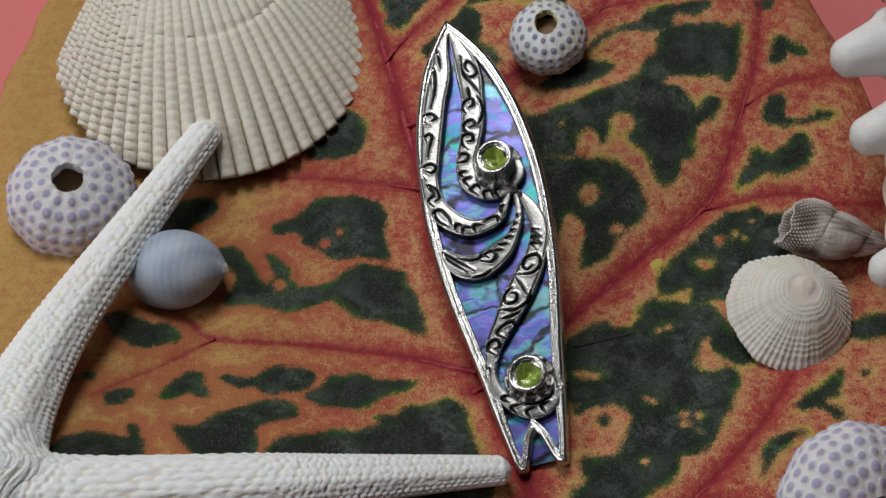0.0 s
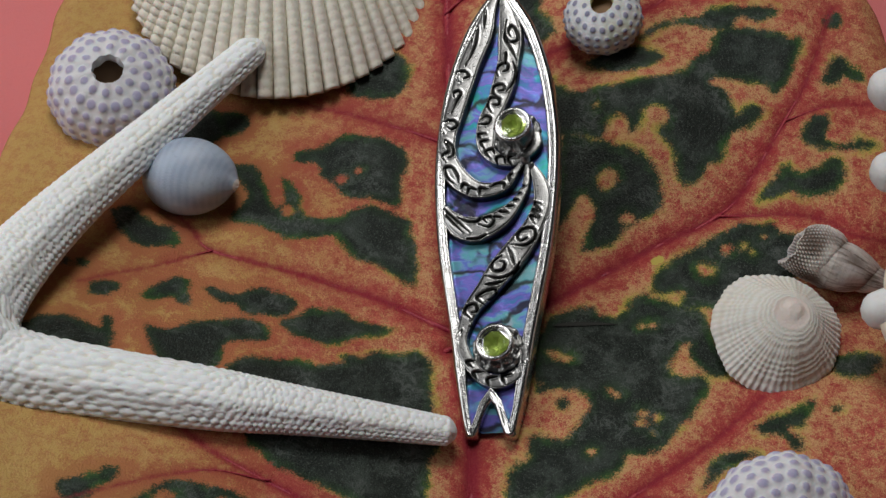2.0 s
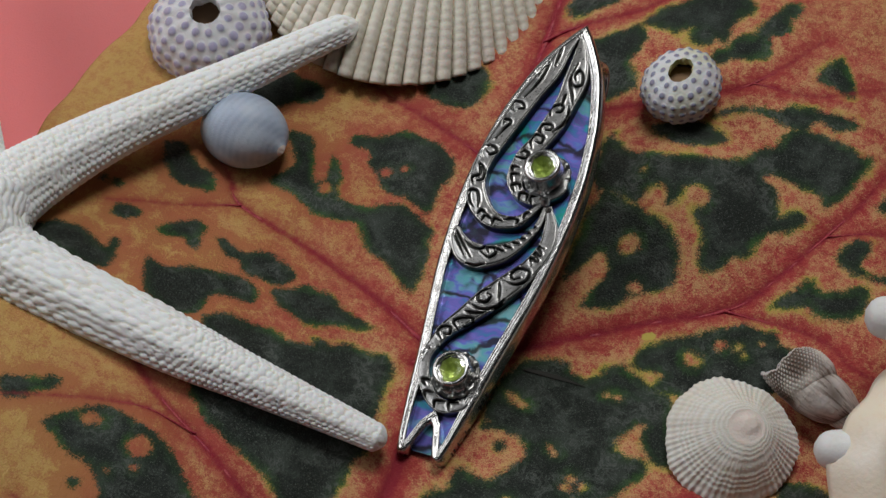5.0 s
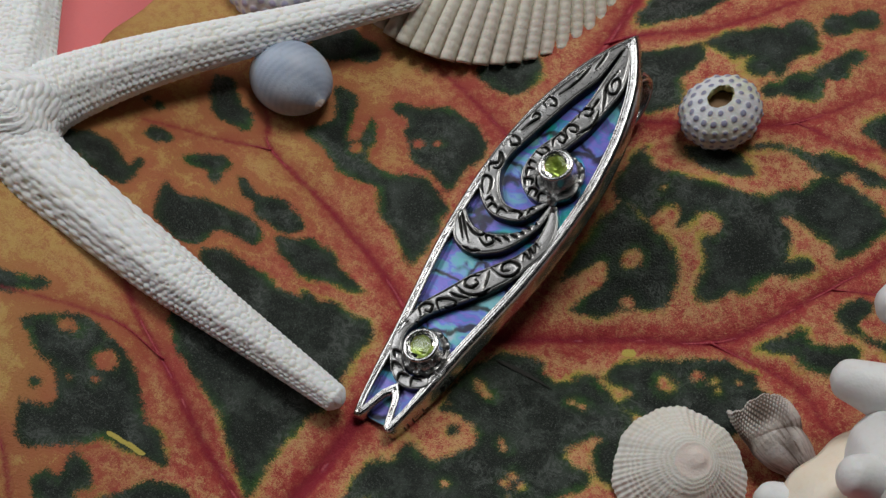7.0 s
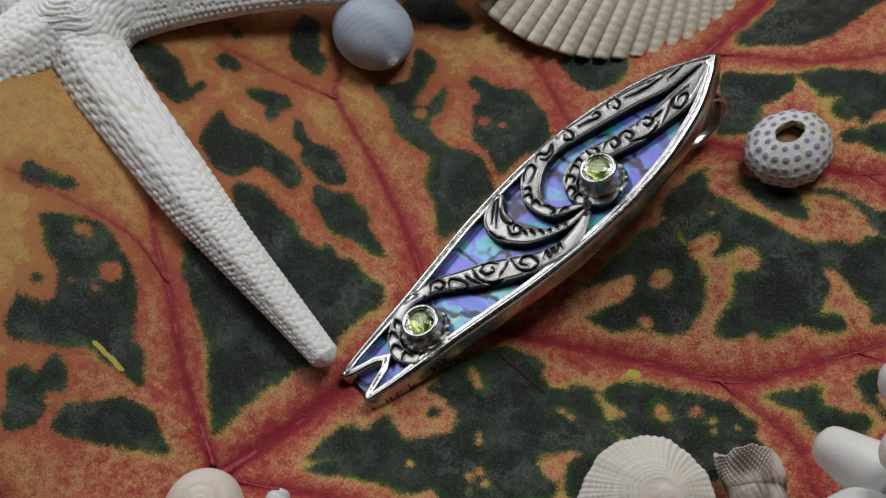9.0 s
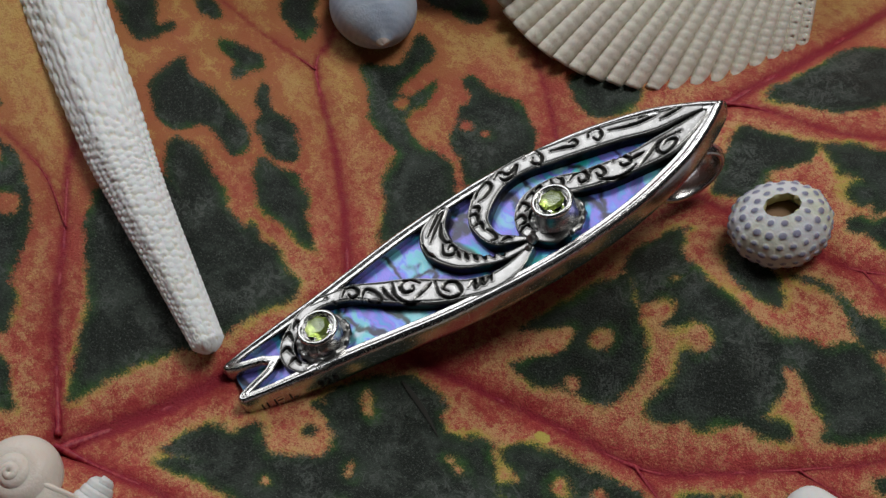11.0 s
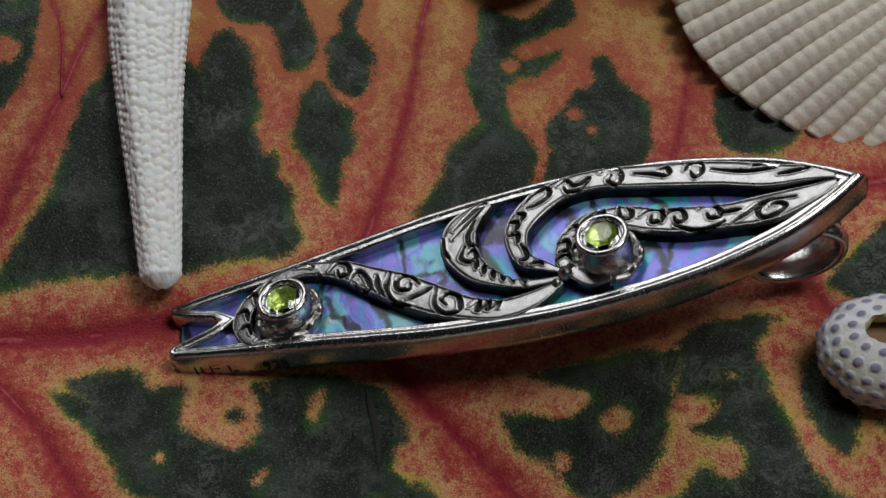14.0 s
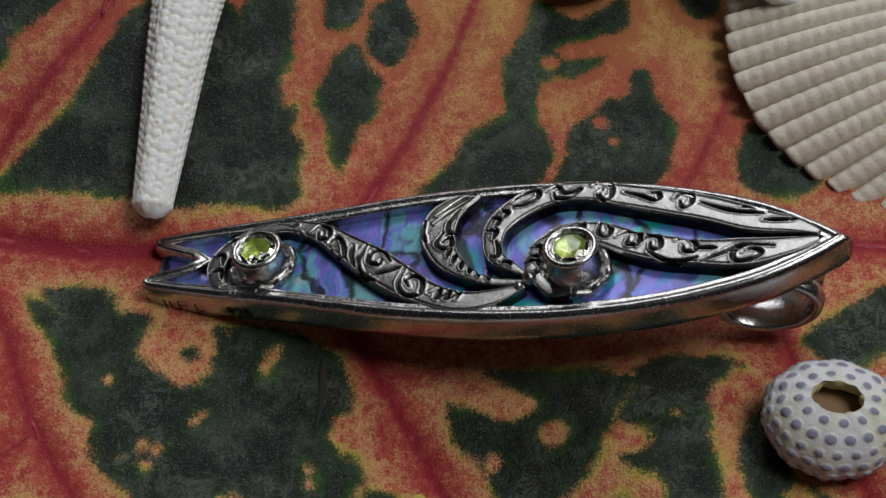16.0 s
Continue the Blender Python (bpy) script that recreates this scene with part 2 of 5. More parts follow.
def mesh_from(name, verts, faces, mat, smooth=True, **fields):
    """A mesh from places in millimetres, its faces, and values for each point."""
    me = bpy.data.meshes.new(name)
    verts = np.asarray(verts, float) * MM
    if isinstance(faces, np.ndarray):
        me.vertices.add(len(verts))
        me.vertices.foreach_set("co", verts.ravel())
        me.loops.add(faces.size)
        me.loops.foreach_set("vertex_index", faces.ravel().astype(np.int32))
        me.polygons.add(len(faces))
        me.polygons.foreach_set("loop_start", np.arange(len(faces), dtype=np.int32) * faces.shape[1])
        me.update(calc_edges=True)
        me.validate()
    else:
        me.from_pydata(verts.tolist(), [], [list(map(int, f)) for f in faces])
        me.update()
    for key, values in fields.items():
        a = me.attributes.new(key, "FLOAT", "POINT")
        a.data.foreach_set("value", np.asarray(values, np.float32).ravel())
    me.polygons.foreach_set("use_smooth", [smooth] * len(me.polygons))
    me.materials.append(mat)
    return me


def part(name, geo, mat, parent, label="", smooth=True, **fields):
    ob = new(name, mesh_from(name, geo[0], geo[1], mat, smooth, **fields))
    ob.parent = parent
    return tagged(ob, label)


def thing(name, m, label, category, group="", kind=""):
    ob = new(name)
    ob.empty_display_size = 0.002
    ob.matrix_basis = m
    return tagged(ob, label, category, group, kind)


def place(x, y, z, rx=0, ry=0, rz=0):
    return pose(x * MM, y * MM, z * MM, rx, ry, rz)


def spline(points, count):
    """A smooth line through points (any dimension), at count even parameters."""
    p = np.asarray(points, float)
    p = np.vstack([2 * p[0] - p[1], p, 2 * p[-1] - p[-2]])
    t = np.linspace(0, len(p) - 3 - 1e-9, count)
    k = t.astype(int)
    u = (t - k)[:, None]
    a, b, c, d = p[k], p[k + 1], p[k + 2], p[k + 3]
    return 0.5 * (2 * b + (c - a) * u + (2 * a - 5 * b + 4 * c - d) * u**2 + (3 * b - a - 3 * c + d) * u**3)


def tube(points, radii, sides=8):
    """A round tube along a line, closed at its ends."""
    p = np.asarray(points, float)
    r = np.broadcast_to(np.asarray(radii, float), (len(p),))
    t = np.gradient(p, axis=0)
    t /= np.linalg.norm(t, axis=1)[:, None] + 1e-12
    up = np.tile([0.0, 0.0, 1.0], (len(p), 1))
    up[np.abs(t[:, 2]) > 0.95] = (1, 0, 0)
    s = np.cross(t, up)
    s /= np.linalg.norm(s, axis=1)[:, None]
    n = np.cross(s, t)
    a = np.linspace(0, 2 * math.pi, sides, endpoint=False)
    ring = np.cos(a)[None, :, None] * s[:, None] + np.sin(a)[None, :, None] * n[:, None]
    verts = (p[:, None] + ring * r[:, None, None]).reshape(-1, 3)
    faces = [list(f) for f in quads(len(p), sides, True)]
    faces += [list(range(sides))[::-1], [len(verts) - sides + k for k in range(sides)]]
    return verts, faces


def joined(geos):
    verts, faces, at = [], [], 0
    for v, f in geos:
        verts.append(np.asarray(v, float))
        faces += [[int(k) + at for k in face] for face in f]
        at += len(v)
    return np.vstack(verts), faces


def lump(x, y, size, seed):
    """Smooth noise between about -1 and 1 over the plan."""
    rng = np.random.RandomState(seed)
    out = np.zeros(np.shape(x))
    for k in range(7):
        a, ph = rng.uniform(0, 2 * math.pi, 2)
        w = 2 * math.pi / (size * rng.uniform(0.7, 1.6))
        out = out + np.sin(w * (np.cos(a) * x + np.sin(a) * y) + ph)
    return out / 3.5


# ---- ground: pink card and the leaf on it ----
def leaf_height(x, y):
    """The leaf's gentle folds: it lifts towards one corner and dips along the midrib's foot."""
    x, y = np.asarray(x, float), np.asarray(y, float)
    dip, hump = np.exp(-(x**2 + (y + 27) ** 2) / 110), np.exp(-((x - 12) ** 2 + (y - 18) ** 2) / 60)
    x, y = 1.5 * np.tanh(x / 45), 1.5 * np.tanh(y / 45)
    low = -1.266 + 1.648 * x + 0.594 * y + 1.033 * x * x + 3.703 * x * y + 7.037 * y * y
    high = -1.905 * x**3 - 1.876 * x * x * y + 0.692 * x * y * y + 1.501 * y**3
    fourth = -0.444 * x**4 - 0.949 * x**3 * y - 0.542 * x * x * y * y + 0.837 * x * y**3 - 3.303 * y**4
    return low + high + fourth - 2.546 * dip + 2.793 * hump


def sit(x, y):
    return float(leaf_height(x, y))


def to_lines(x, y, points):
    """Distance from places to a broken line, and how far along it (0 to 1) the nearest point lies."""
    p = spline(points, 8 * len(points))
    best, along = np.full(x.shape, 1e9), np.zeros(x.shape)
    for k in range(len(p) - 1):
        a, d = p[k], p[k + 1] - p[k]
        t = np.clip(((x - a[0]) * d[0] + (y - a[1]) * d[1]) / (d @ d + 1e-9), 0, 1)
        dist = np.hypot(x - a[0] - t * d[0], y - a[1] - t * d[1])
        along = np.where(dist < best, (k + t) / (len(p) - 1), along)
        best = np.minimum(best, dist)
    return best, along


VEINS, DARK, PATCHES, ISLANDS, INNER = [], [], [], [], []


def vein_line(w0, w1, *line):
    """A vein: half width at its start and end, then its line."""
    VEINS.append((w0, w1, line))


def dark(*rounds):
    """A dark green patch, as a cluster of rounds (x, y, radius)."""
    DARK.append(rounds)


def patch(*corners):
    """A dark green patch by its outline."""
    PATCHES.append(corners)


def to_patch(x, y, corners):
    """Distance from places to a rounded outline, below 0 inside it."""
    c = np.array(corners, float)
    p = spline(np.vstack([c[-1:], c, c[:2]]), 3 * (len(c) + 2) + 1)[3:-3]
    best, inside = np.full(x.shape, 1e9), np.zeros(x.shape, bool)
    for a, b in zip(p[:-1], p[1:]):
        d = b - a
        t = np.clip(((x - a[0]) * d[0] + (y - a[1]) * d[1]) / (d @ d + 1e-9), 0, 1)
        best = np.minimum(best, np.hypot(x - a[0] - t * d[0], y - a[1] - t * d[1]))
        if a[1] != b[1]:
            inside ^= ((a[1] > y) != (b[1] > y)) & (x < (b[0] - a[0]) * (y - a[1]) / (b[1] - a[1]) + a[0])
    return np.where(inside, -best, best)


def island(*rounds):
    """Red islands within the dark patches."""
    ISLANDS.extend(rounds)


def inner(*rounds):
    """Green spots within the islands."""
    INNER.extend(rounds)


vein_line(0.75, 0.5, (1.4, -48.0), (-0.7, -33.6), (-1.4, -19.2), (-5.1, 5.7), (-7.9, 29.7), (-9.7, 44.1), (-13.8, 60.2))
vein_line(0.42, 0.16, (-4.2, -6.3), (-11.8, -3.2), (-19.7, -0.8), (-29.4, 1.4), (-32.2, 4.1), (-38.1, 9.7))
vein_line(0.15, 0.05, (-29.4, 1.4), (-34.7, -1.9), (-41.4, -5.3))
vein_line(0.3, 0.1, (-6.9, 16.9), (-14.7, 19.5), (-20.8, 21.3), (-29.8, 24.1))
vein_line(0.45, 0.2, (-1.7, -34.0), (-10.8, -30.9), (-17.6, -27.7), (-24.4, -24.8), (-32.0, -20.3), (-40.4, -18.3))
vein_line(0.15, 0.05, (-19.0, -26.9), (-26.2, -27.4), (-37.5, -32.9))
vein_line(0.3, 0.15, (-1.5, -51.8), (-13.9, -50.7), (-18.4, -48.1), (-23.8, -43.7), (-30.0, -40.6))
vein_line(0.45, 0.16, (-4.9, -8.9), (5.1, -2.3), (13.1, 3.4), (21.3, 8.6), (24.8, 13.4), (28.3, 20.5), (30.5, 25.2), (32.9, 33.7))
vein_line(0.22, 0.08, (21.3, 8.6), (30.7, 9.5), (35.6, 7.7), (41.5, 7.7))
vein_line(0.15, 0.05, (28.1, 20.0), (33.6, 22.2), (41.2, 23.2))
vein_line(0.4, 0.12, (-0.9, -34.6), (6.2, -28.6), (12.4, -25.2), (17.8, -20.9), (21.4, -17.5), (26.1, -12.0), (32.6, -5.3))
vein_line(0.14, 0.05, (14.7, -24.3), (17.9, -26.3), (24.9, -29.2))
vein_line(0.36, 0.1, (-7.4, 24.9), (0.4, 26.0), (10.1, 30.5), (15.2, 33.6), (20.7, 41.5))
vein_line(0.34, 0.1, (-8.7, 34.1), (-6.2, 36.3), (2.0, 42.1), (8.5, 51.6))
vein_line(0.14, 0.05, (15.2, 33.6), (21.5, 34.1), (29.1, 38.2))
dark((-43.9, -13.9, 1.8), (-45.6, -14.4, 1))
dark((-33.7, 17.6, 2.8), (-30.1, 18.5, 1.6), (-35.9, 17.1, 1.4))
dark((-46.6, -7.2, 0.8))
dark((-5.2, 45.6, 2.9), (-4.5, 48.8, 2), (-6.0, 41.9, 1.9), (-6.8, 39.5, 0.8))
dark((4.3, 39.8, 1.9), (7.2, 41.4, 2.1), (9.1, 44.3, 1.7), (8.0, 38.4, 1.4), (11.0, 43.2, 1))
dark((12.5, 37.6, 1.4), (14.1, 38.4, 1.3), (15.4, 41.4, 1.1), (16.0, 44.0, 0.9), (10.8, 35.9, 0.9))
dark((12.1, 47.1, 1.5), (14.2, 49.2, 1.5))
dark((-14.5, 24.6, 2.4), (-16.7, 24.3, 1.6), (-13.9, 26.6, 1.6))
dark((-41.7, -2.7, 0.5), (-43.2, -2.7, 0.3))
dark((-45.1, -6.6, 0.4))
patch((4, -9.7), (4.7, -7.5), (7.2, -6.4), (8.4, -6.4), (11.9, -6), (13.3, -5.2), (12.9, -3.8), (12.8, -2.6), (14.2, -1.5), (15.8, -1.4), (16.7, -2.1), (16.2, -3.6), (18.4, -2.8), (20, -2.7), (21, -5.9), (22.5, -9.6), (21.3, -10.5), (19.7, -9.9), (18.7, -8.5), (18.5, -6.8), (17.2, -8.8), (16.6, -10.4), (18.3, -10.8), (20, -10.6), (20.6, -11.9), (19.9, -13.5), (18.8, -15.7), (17.6, -17.4), (16.4, -19.1), (14.7, -20.1), (13.2, -20.1), (12.9, -21.2), (11.8, -22.3), (9, -23.4), (7.5, -24.7), (5.6, -26.3), (3.6, -27.5), (5.9, -21.1), (7.2, -18.8), (8.3, -18.1), (9.1, -16.6), (9.4, -14.9), (8.5, -13.2), (6.3, -13), (4.4, -13.4))
patch((2.8, -26.7), (2.3, -24.9), (2.1, -22.9), (2.4, -21.8), (2.7, -20.9), (3.7, -20.5), (3.7, -18.4), (4.9, -17.9), (6.3, -18.4), (7.4, -18.4), (8.2, -17), (8.8, -15.7), (9.5, -14.6), (8.3, -13.2), (6.6, -12.3), (4.6, -12.9), (3.7, -9.5), (4.9, -4.5), (8.1, -3), (9.4, -2.6), (10, -3.5), (11.5, -4), (12.5, -2.8), (13, -1.6), (15, -0.9), (16.7, -8.4), (17.7, -16.7), (15.6, -18.3), (14.3, -18.4), (13.5, -19), (13.3, -20.2), (12, -20.6), (10.6, -21.7), (8.4, -22.8), (6.7, -23.6), (4.7, -25.2))
patch((3.2, 23.3), (5.3, 21.6), (8.5, 21.2), (12, 21.8), (15.6, 23.1), (17.4, 24.4), (18.4, 25.8), (19.9, 27.1), (20.5, 29), (22.4, 30.1), (26.9, 30), (28.4, 29.3), (29.9, 29.5), (29.2, 26.7), (28.3, 24.4), (26.9, 22.6), (25.9, 23.5), (24, 23.6), (20.7, 23.6), (20.5, 23), (22, 22.2), (22.9, 19.7), (24.6, 21.1), (25.6, 20.4), (24.4, 18.6), (22.6, 17.4), (21.6, 14.5), (20.1, 13.4), (19.1, 11.6), (17.8, 11.1), (17.1, 12), (16.5, 14.6), (15.4, 15.5), (14.8, 16.1), (15.9, 17.9), (14.9, 19), (13.4, 18.3), (13, 17), (12.5, 15.6), (11.7, 15.9), (11.7, 17), (10.5, 17.5), (9.4, 16.5), (9.1, 15.2), (7.4, 15.7), (3.3, 17.1))
patch((4.8, 15.8), (7.4, 15.6), (9.7, 14.9), (12.5, 14), (14, 13), (15.2, 12), (15.7, 10.4), (15.5, 8.7), (14.6, 7.8), (13.2, 7.2), (12, 6), (10.9, 4.8), (9.4, 3.9), (8, 3.6), (7.7, 4.6), (8.3, 6.1), (8.9, 7.6), (8.6, 9.1), (7.4, 9.8), (6.3, 8.1), (4.9, 6.3))
# small patch by the dotted urchin, whose cast shadow is painted in with it
patch((6.8, 25.1), (8.5, 23.8), (11.2, 23.1), (13.8, 24), (15.4, 25.4), (13.9, 26.4), (11.5, 27), (9.1, 26.2))
patch((12.4, 27.9), (13.7, 29.8), (15.8, 30.8), (18.2, 31.1), (20.6, 32.2), (23.7, 32.9), (26.7, 32.8), (27, 31.9), (24.8, 31.1), (23.3, 31.4), (22.4, 30), (20.3, 29.4), (17.6, 29.9), (15.2, 29.3))
patch((29.7, 18.3), (30.7, 20.4), (32.2, 20.8), (32.7, 19.9), (32.4, 18.3), (34.4, 18.1), (35.9, 18.7), (37.7, 18.3), (36.5, 17.6), (34.4, 17.2), (32, 17.2), (30.3, 17.5))
patch((25.6, 11.2), (27.2, 13.5), (28.4, 14.8), (29.5, 14.3), (31.9, 15.4), (33.4, 16.5), (34, 15.6), (34.8, 14.7), (33.8, 13), (32.3, 11.9), (30, 11.4), (28.8, 12), (26.5, 10.9))
patch((31.8, 25.3), (32.8, 27.4), (34, 27.8), (34.6, 26.9), (36.1, 26.4), (36.5, 25.4), (35.4, 25), (34.2, 25.5), (33.6, 24.5), (32.3, 24.2))
patch((31.8, 32.1), (33.1, 33.3), (34, 32.7), (33.6, 31.4), (32.4, 31.3))
patch((15.1, -0.4), (15.5, 1.7), (17.2, 3.3), (20.3, 5.7), (22.3, 7), (23.9, 8.2), (25.5, 8), (27.2, 8.3), (27.5, 7.3), (30.2, 7.4), (30.3, 6.3), (29.7, 3.4), (27.5, -0.1), (23.5, -2.5), (19.6, -2.4), (17.7, -2.6), (18.2, -0.7), (16.1, -1))
patch((12.6, -2.7), (14.2, -1.1), (15.9, -1.4), (17.7, -2.6), (19.8, -2.8), (18.4, -4.7), (15.1, -4.2), (13.2, -3.7))
patch((-19.8, 12.2), (-20.3, 13.4), (-22.8, 13.7), (-22.8, 15), (-20.4, 16), (-17.6, 17.8), (-15.2, 17.6), (-12.6, 16.9), (-10.8, 15.1), (-11, 12.5), (-11.1, 10), (-11.4, 8.6), (-12.5, 8.9), (-14.3, 9.5), (-16.2, 9.2), (-18.2, 10.9))
patch((-28.6, 5.3), (-26.2, 5.1), (-22.9, 3.9), (-20.1, 3.8), (-17.9, 4.4), (-17.1, 3.8), (-15, 1.6), (-12.5, 1.2), (-10.6, -0.4), (-8.7, -1.4), (-8.5, 0.8), (-9.2, 4), (-9.8, 6.7), (-11.4, 7.9), (-14.3, 8.8), (-15.9, 8.2), (-17.6, 7.1), (-19, 6.8), (-20.9, 7.2), (-21.5, 8.4), (-21.7, 9.9), (-23.1, 11.5), (-24.1, 12), (-23.3, 9.2), (-23.9, 8), (-24.9, 9.8), (-26.4, 12.8), (-28.7, 12.8), (-29.6, 12), (-27.2, 9.2), (-28, 7))
patch((-35.2, -6.2), (-33.9, -4.1), (-32.3, -3.1), (-30.9, -3.3), (-30.7, -4.5), (-29.9, -6.4), (-31.3, -6.7), (-32.4, -6.1), (-34, -6.9))
patch((-29.1, -4.3), (-27.8, -4), (-25.8, -4.4), (-24.5, -3.5), (-23.1, -3.2), (-21.7, -3.6), (-19.9, -4.6), (-20.5, -6.6), (-22.4, -7.2), (-24.6, -7), (-25.8, -6), (-27.5, -6.1))
patch((-19.5, -6.1), (-18.2, -5.1), (-15.9, -5.2), (-14.5, -5.8), (-13.1, -6.4), (-10.1, -6.8), (-10.8, -7.8), (-13.4, -8.7), (-15, -9.9), (-17.7, -9.8), (-20, -8.9), (-21.2, -7.8))
patch((-34, -10.1), (-31.8, -10.2), (-29.8, -9.2), (-27.7, -8.5), (-24.5, -7.6), (-22.3, -8.3), (-21.9, -10.2), (-24.7, -10.9), (-25.6, -11.8), (-25.7, -13.7), (-26.8, -15.3), (-31, -15.1), (-33.1, -12.3))
patch((-40.2, -5.6), (-38.2, -4.8), (-37.2, -5.7), (-38.3, -7), (-39.7, -6.8))
patch((-45, -12.7), (-43.8, -10.7), (-40.9, -10.3), (-38, -11.4), (-38.1, -9.8), (-36.9, -10.1), (-36.2, -13.9), (-39.5, -14.7), (-43.8, -14.1))
patch((-23.8, -13.5), (-21.8, -12.6), (-18.6, -12.1), (-16.4, -13), (-14.4, -12.2), (-14.4, -11), (-10.6, -11), (-8.4, -9.8), (-7.1, -9.7), (-6.7, -11.8), (-6.6, -16.8), (-9.6, -17.5), (-15, -16.8), (-23.1, -14.9))
patch((-40.5, 5.3), (-37.6, 5.2), (-35.7, 4.1), (-33.6, 3.5), (-33.5, 1.2), (-36.3, 0.5), (-38.8, 1.9))
patch((-31.4, -33.1), (-30.8, -31.6), (-28.2, -28.7), (-25.8, -28.4), (-23.5, -28.7), (-21, -29.3), (-18.4, -30.9), (-16.1, -32.7), (-13.5, -33.3), (-11.1, -35), (-12.5, -36), (-14.9, -36.5), (-17.4, -37), (-18.4, -38.8), (-20.7, -41), (-21.9, -42.2), (-23.6, -41.9), (-25.9, -39.5), (-24.8, -38.8), (-23.5, -37.9), (-24.2, -36.1), (-25.9, -34.9), (-27.9, -34.8), (-29.8, -34.1))
patch((-19.8, -44.3), (-19.3, -42.3), (-18.2, -42.5), (-18.6, -40.1), (-16.9, -39.6), (-15.3, -40.8), (-15.2, -42.2), (-14.1, -44.1), (-13.9, -46.1), (-15.6, -47.6), (-18.1, -45.6))
patch((-12.1, -44.4), (-13.8, -41.9), (-12.9, -39.9), (-12.2, -38.1), (-10.9, -36.8), (-8.9, -35.9), (-6.9, -36.2), (-4.8, -37.2))
patch((-22.2, -22.4), (-21, -24), (-18.4, -25.5), (-15.2, -26.5), (-12.6, -27.2), (-10.1, -28.7), (-7.8, -30.3), (-5.7, -31.4), (-4.2, -32.3), (-4.2, -31), (-4.8, -28.6), (-5.1, -25.5), (-5.1, -22.3), (-4.3, -19.9), (-5.1, -16.5), (-5.9, -13.9), (-5.7, -11.7), (-6.4, -10), (-8.8, -9.9), (-11.5, -10.2), (-14, -11.8), (-16.8, -12.8), (-18.9, -14.7), (-22.3, -17.7))
patch((-38.6, 2.4), (-40.2, 4.9), (-39, 6.3), (-36.3, 4.3), (-33.8, 3.5), (-32.6, 1.8), (-33.9, 0.9), (-35.8, 1.2))
patch((-37.5, -30.8), (-34.7, -29.1), (-32.4, -28), (-32.2, -29.3), (-33.5, -30.9), (-35.6, -32.6))
patch((-25.3, -15), (-23.7, -12.7), (-20, -13.2), (-17.3, -12.8), (-16, -14.6), (-17.3, -17.2), (-21.6, -16.8))
patch((24.9, -16.3), (26.2, -15), (28.7, -13.8), (30.7, -12), (30.4, -13.8), (29.3, -15.5), (27.9, -15.9), (29.1, -17), (29.3, -18), (28.2, -18.3), (27.3, -17), (25.7, -16.8))
patch((19.7, -23.1), (20.7, -20.4), (22.8, -19.2), (24.6, -18.9), (25, -19.5), (23, -20.6), (21.4, -21.9), (20.2, -23.4))
patch((32.5, -7.5), (34.3, -6.4), (36.6, -6.2), (37.4, -6.9), (35, -9.1), (33, -9))
patch((32, -12.9), (33.1, -12.8), (32.8, -13.5), (32.1, -13.6))
patch((-4.7, 33.7), (-2.8, 35.3), (-0.5, 37.1), (0.8, 38.3), (2.3, 36.7), (2.2, 34.8), (2, 32.8), (3.7, 30.2), (2.6, 28.7), (0.7, 27.4), (-2.2, 30.4))
patch((1.1, 38.5), (2.4, 40.2), (5.8, 43.6), (10, 44.7), (11.6, 43.3), (10.9, 40), (11.3, 37.4), (10.1, 37.6), (7.5, 38.8), (5.1, 38.3), (2.8, 38.5))
patch((12.1, 35.7), (10.5, 36.5), (12.8, 39.3), (13.8, 41.9), (15.4, 44.8), (16.5, 44.2), (15.6, 41.3), (15.1, 39.5), (15.9, 37.8), (14.6, 36.5))
patch((21.2, 36.5), (22.8, 39.8), (25.6, 35.6), (22.4, 35.8))
patch((-7.3, 38.1), (-8.4, 45.1), (-8.9, 50), (-0.4, 55.5), (-0.5, 50.3), (-0.2, 45.7), (-1.8, 41.7), (-5, 38.8))
island((11.8, -13.3, 0.3), (14.2, -16.5, 0.4), (15.5, -17.5, 0.2), (4.6, -12.5, 0.2), (8.4, 19, 0.4), (10, 11.2, 1), (12.3, 7.5, 0.7), (19.9, 2.4, 0.6), (20.7, 2.2, 0.7), (22.3, 4.9, 0.5), (24.1, 5.3, 0.5), (24.9, 4.7, 0.3))
island((26, 6.5, 0.3), (-17.6, 11.9, 0.7), (9.8, -19.8, 0.3), (11.4, -12.9, 0.3), (14.2, -15.4, 0.5), (15.8, -15.9, 0.3), (14.2, -4.8, 0.4), (15.1, -4.6, 0.4), (7, -9.3, 0.5), (6, -9, 0.5), (5.3, -8.7, 0.3), (-22.6, -31, 1))
island((-28, -30.7, 0.5), (-27.3, -30.4, 0.5), (-23.9, -34.6, 0.3), (-22, -33.1, 0.3), (-24, -37.1, 0.6), (-15.8, 13.1, 0.4), (-22.5, 7.4, 0.5), (-15.1, -42.4, 0.8), (-33.6, 0.6, 0.4))
inner((6.9, -14.8, 0.9), (-25.9, -37, 0.8))


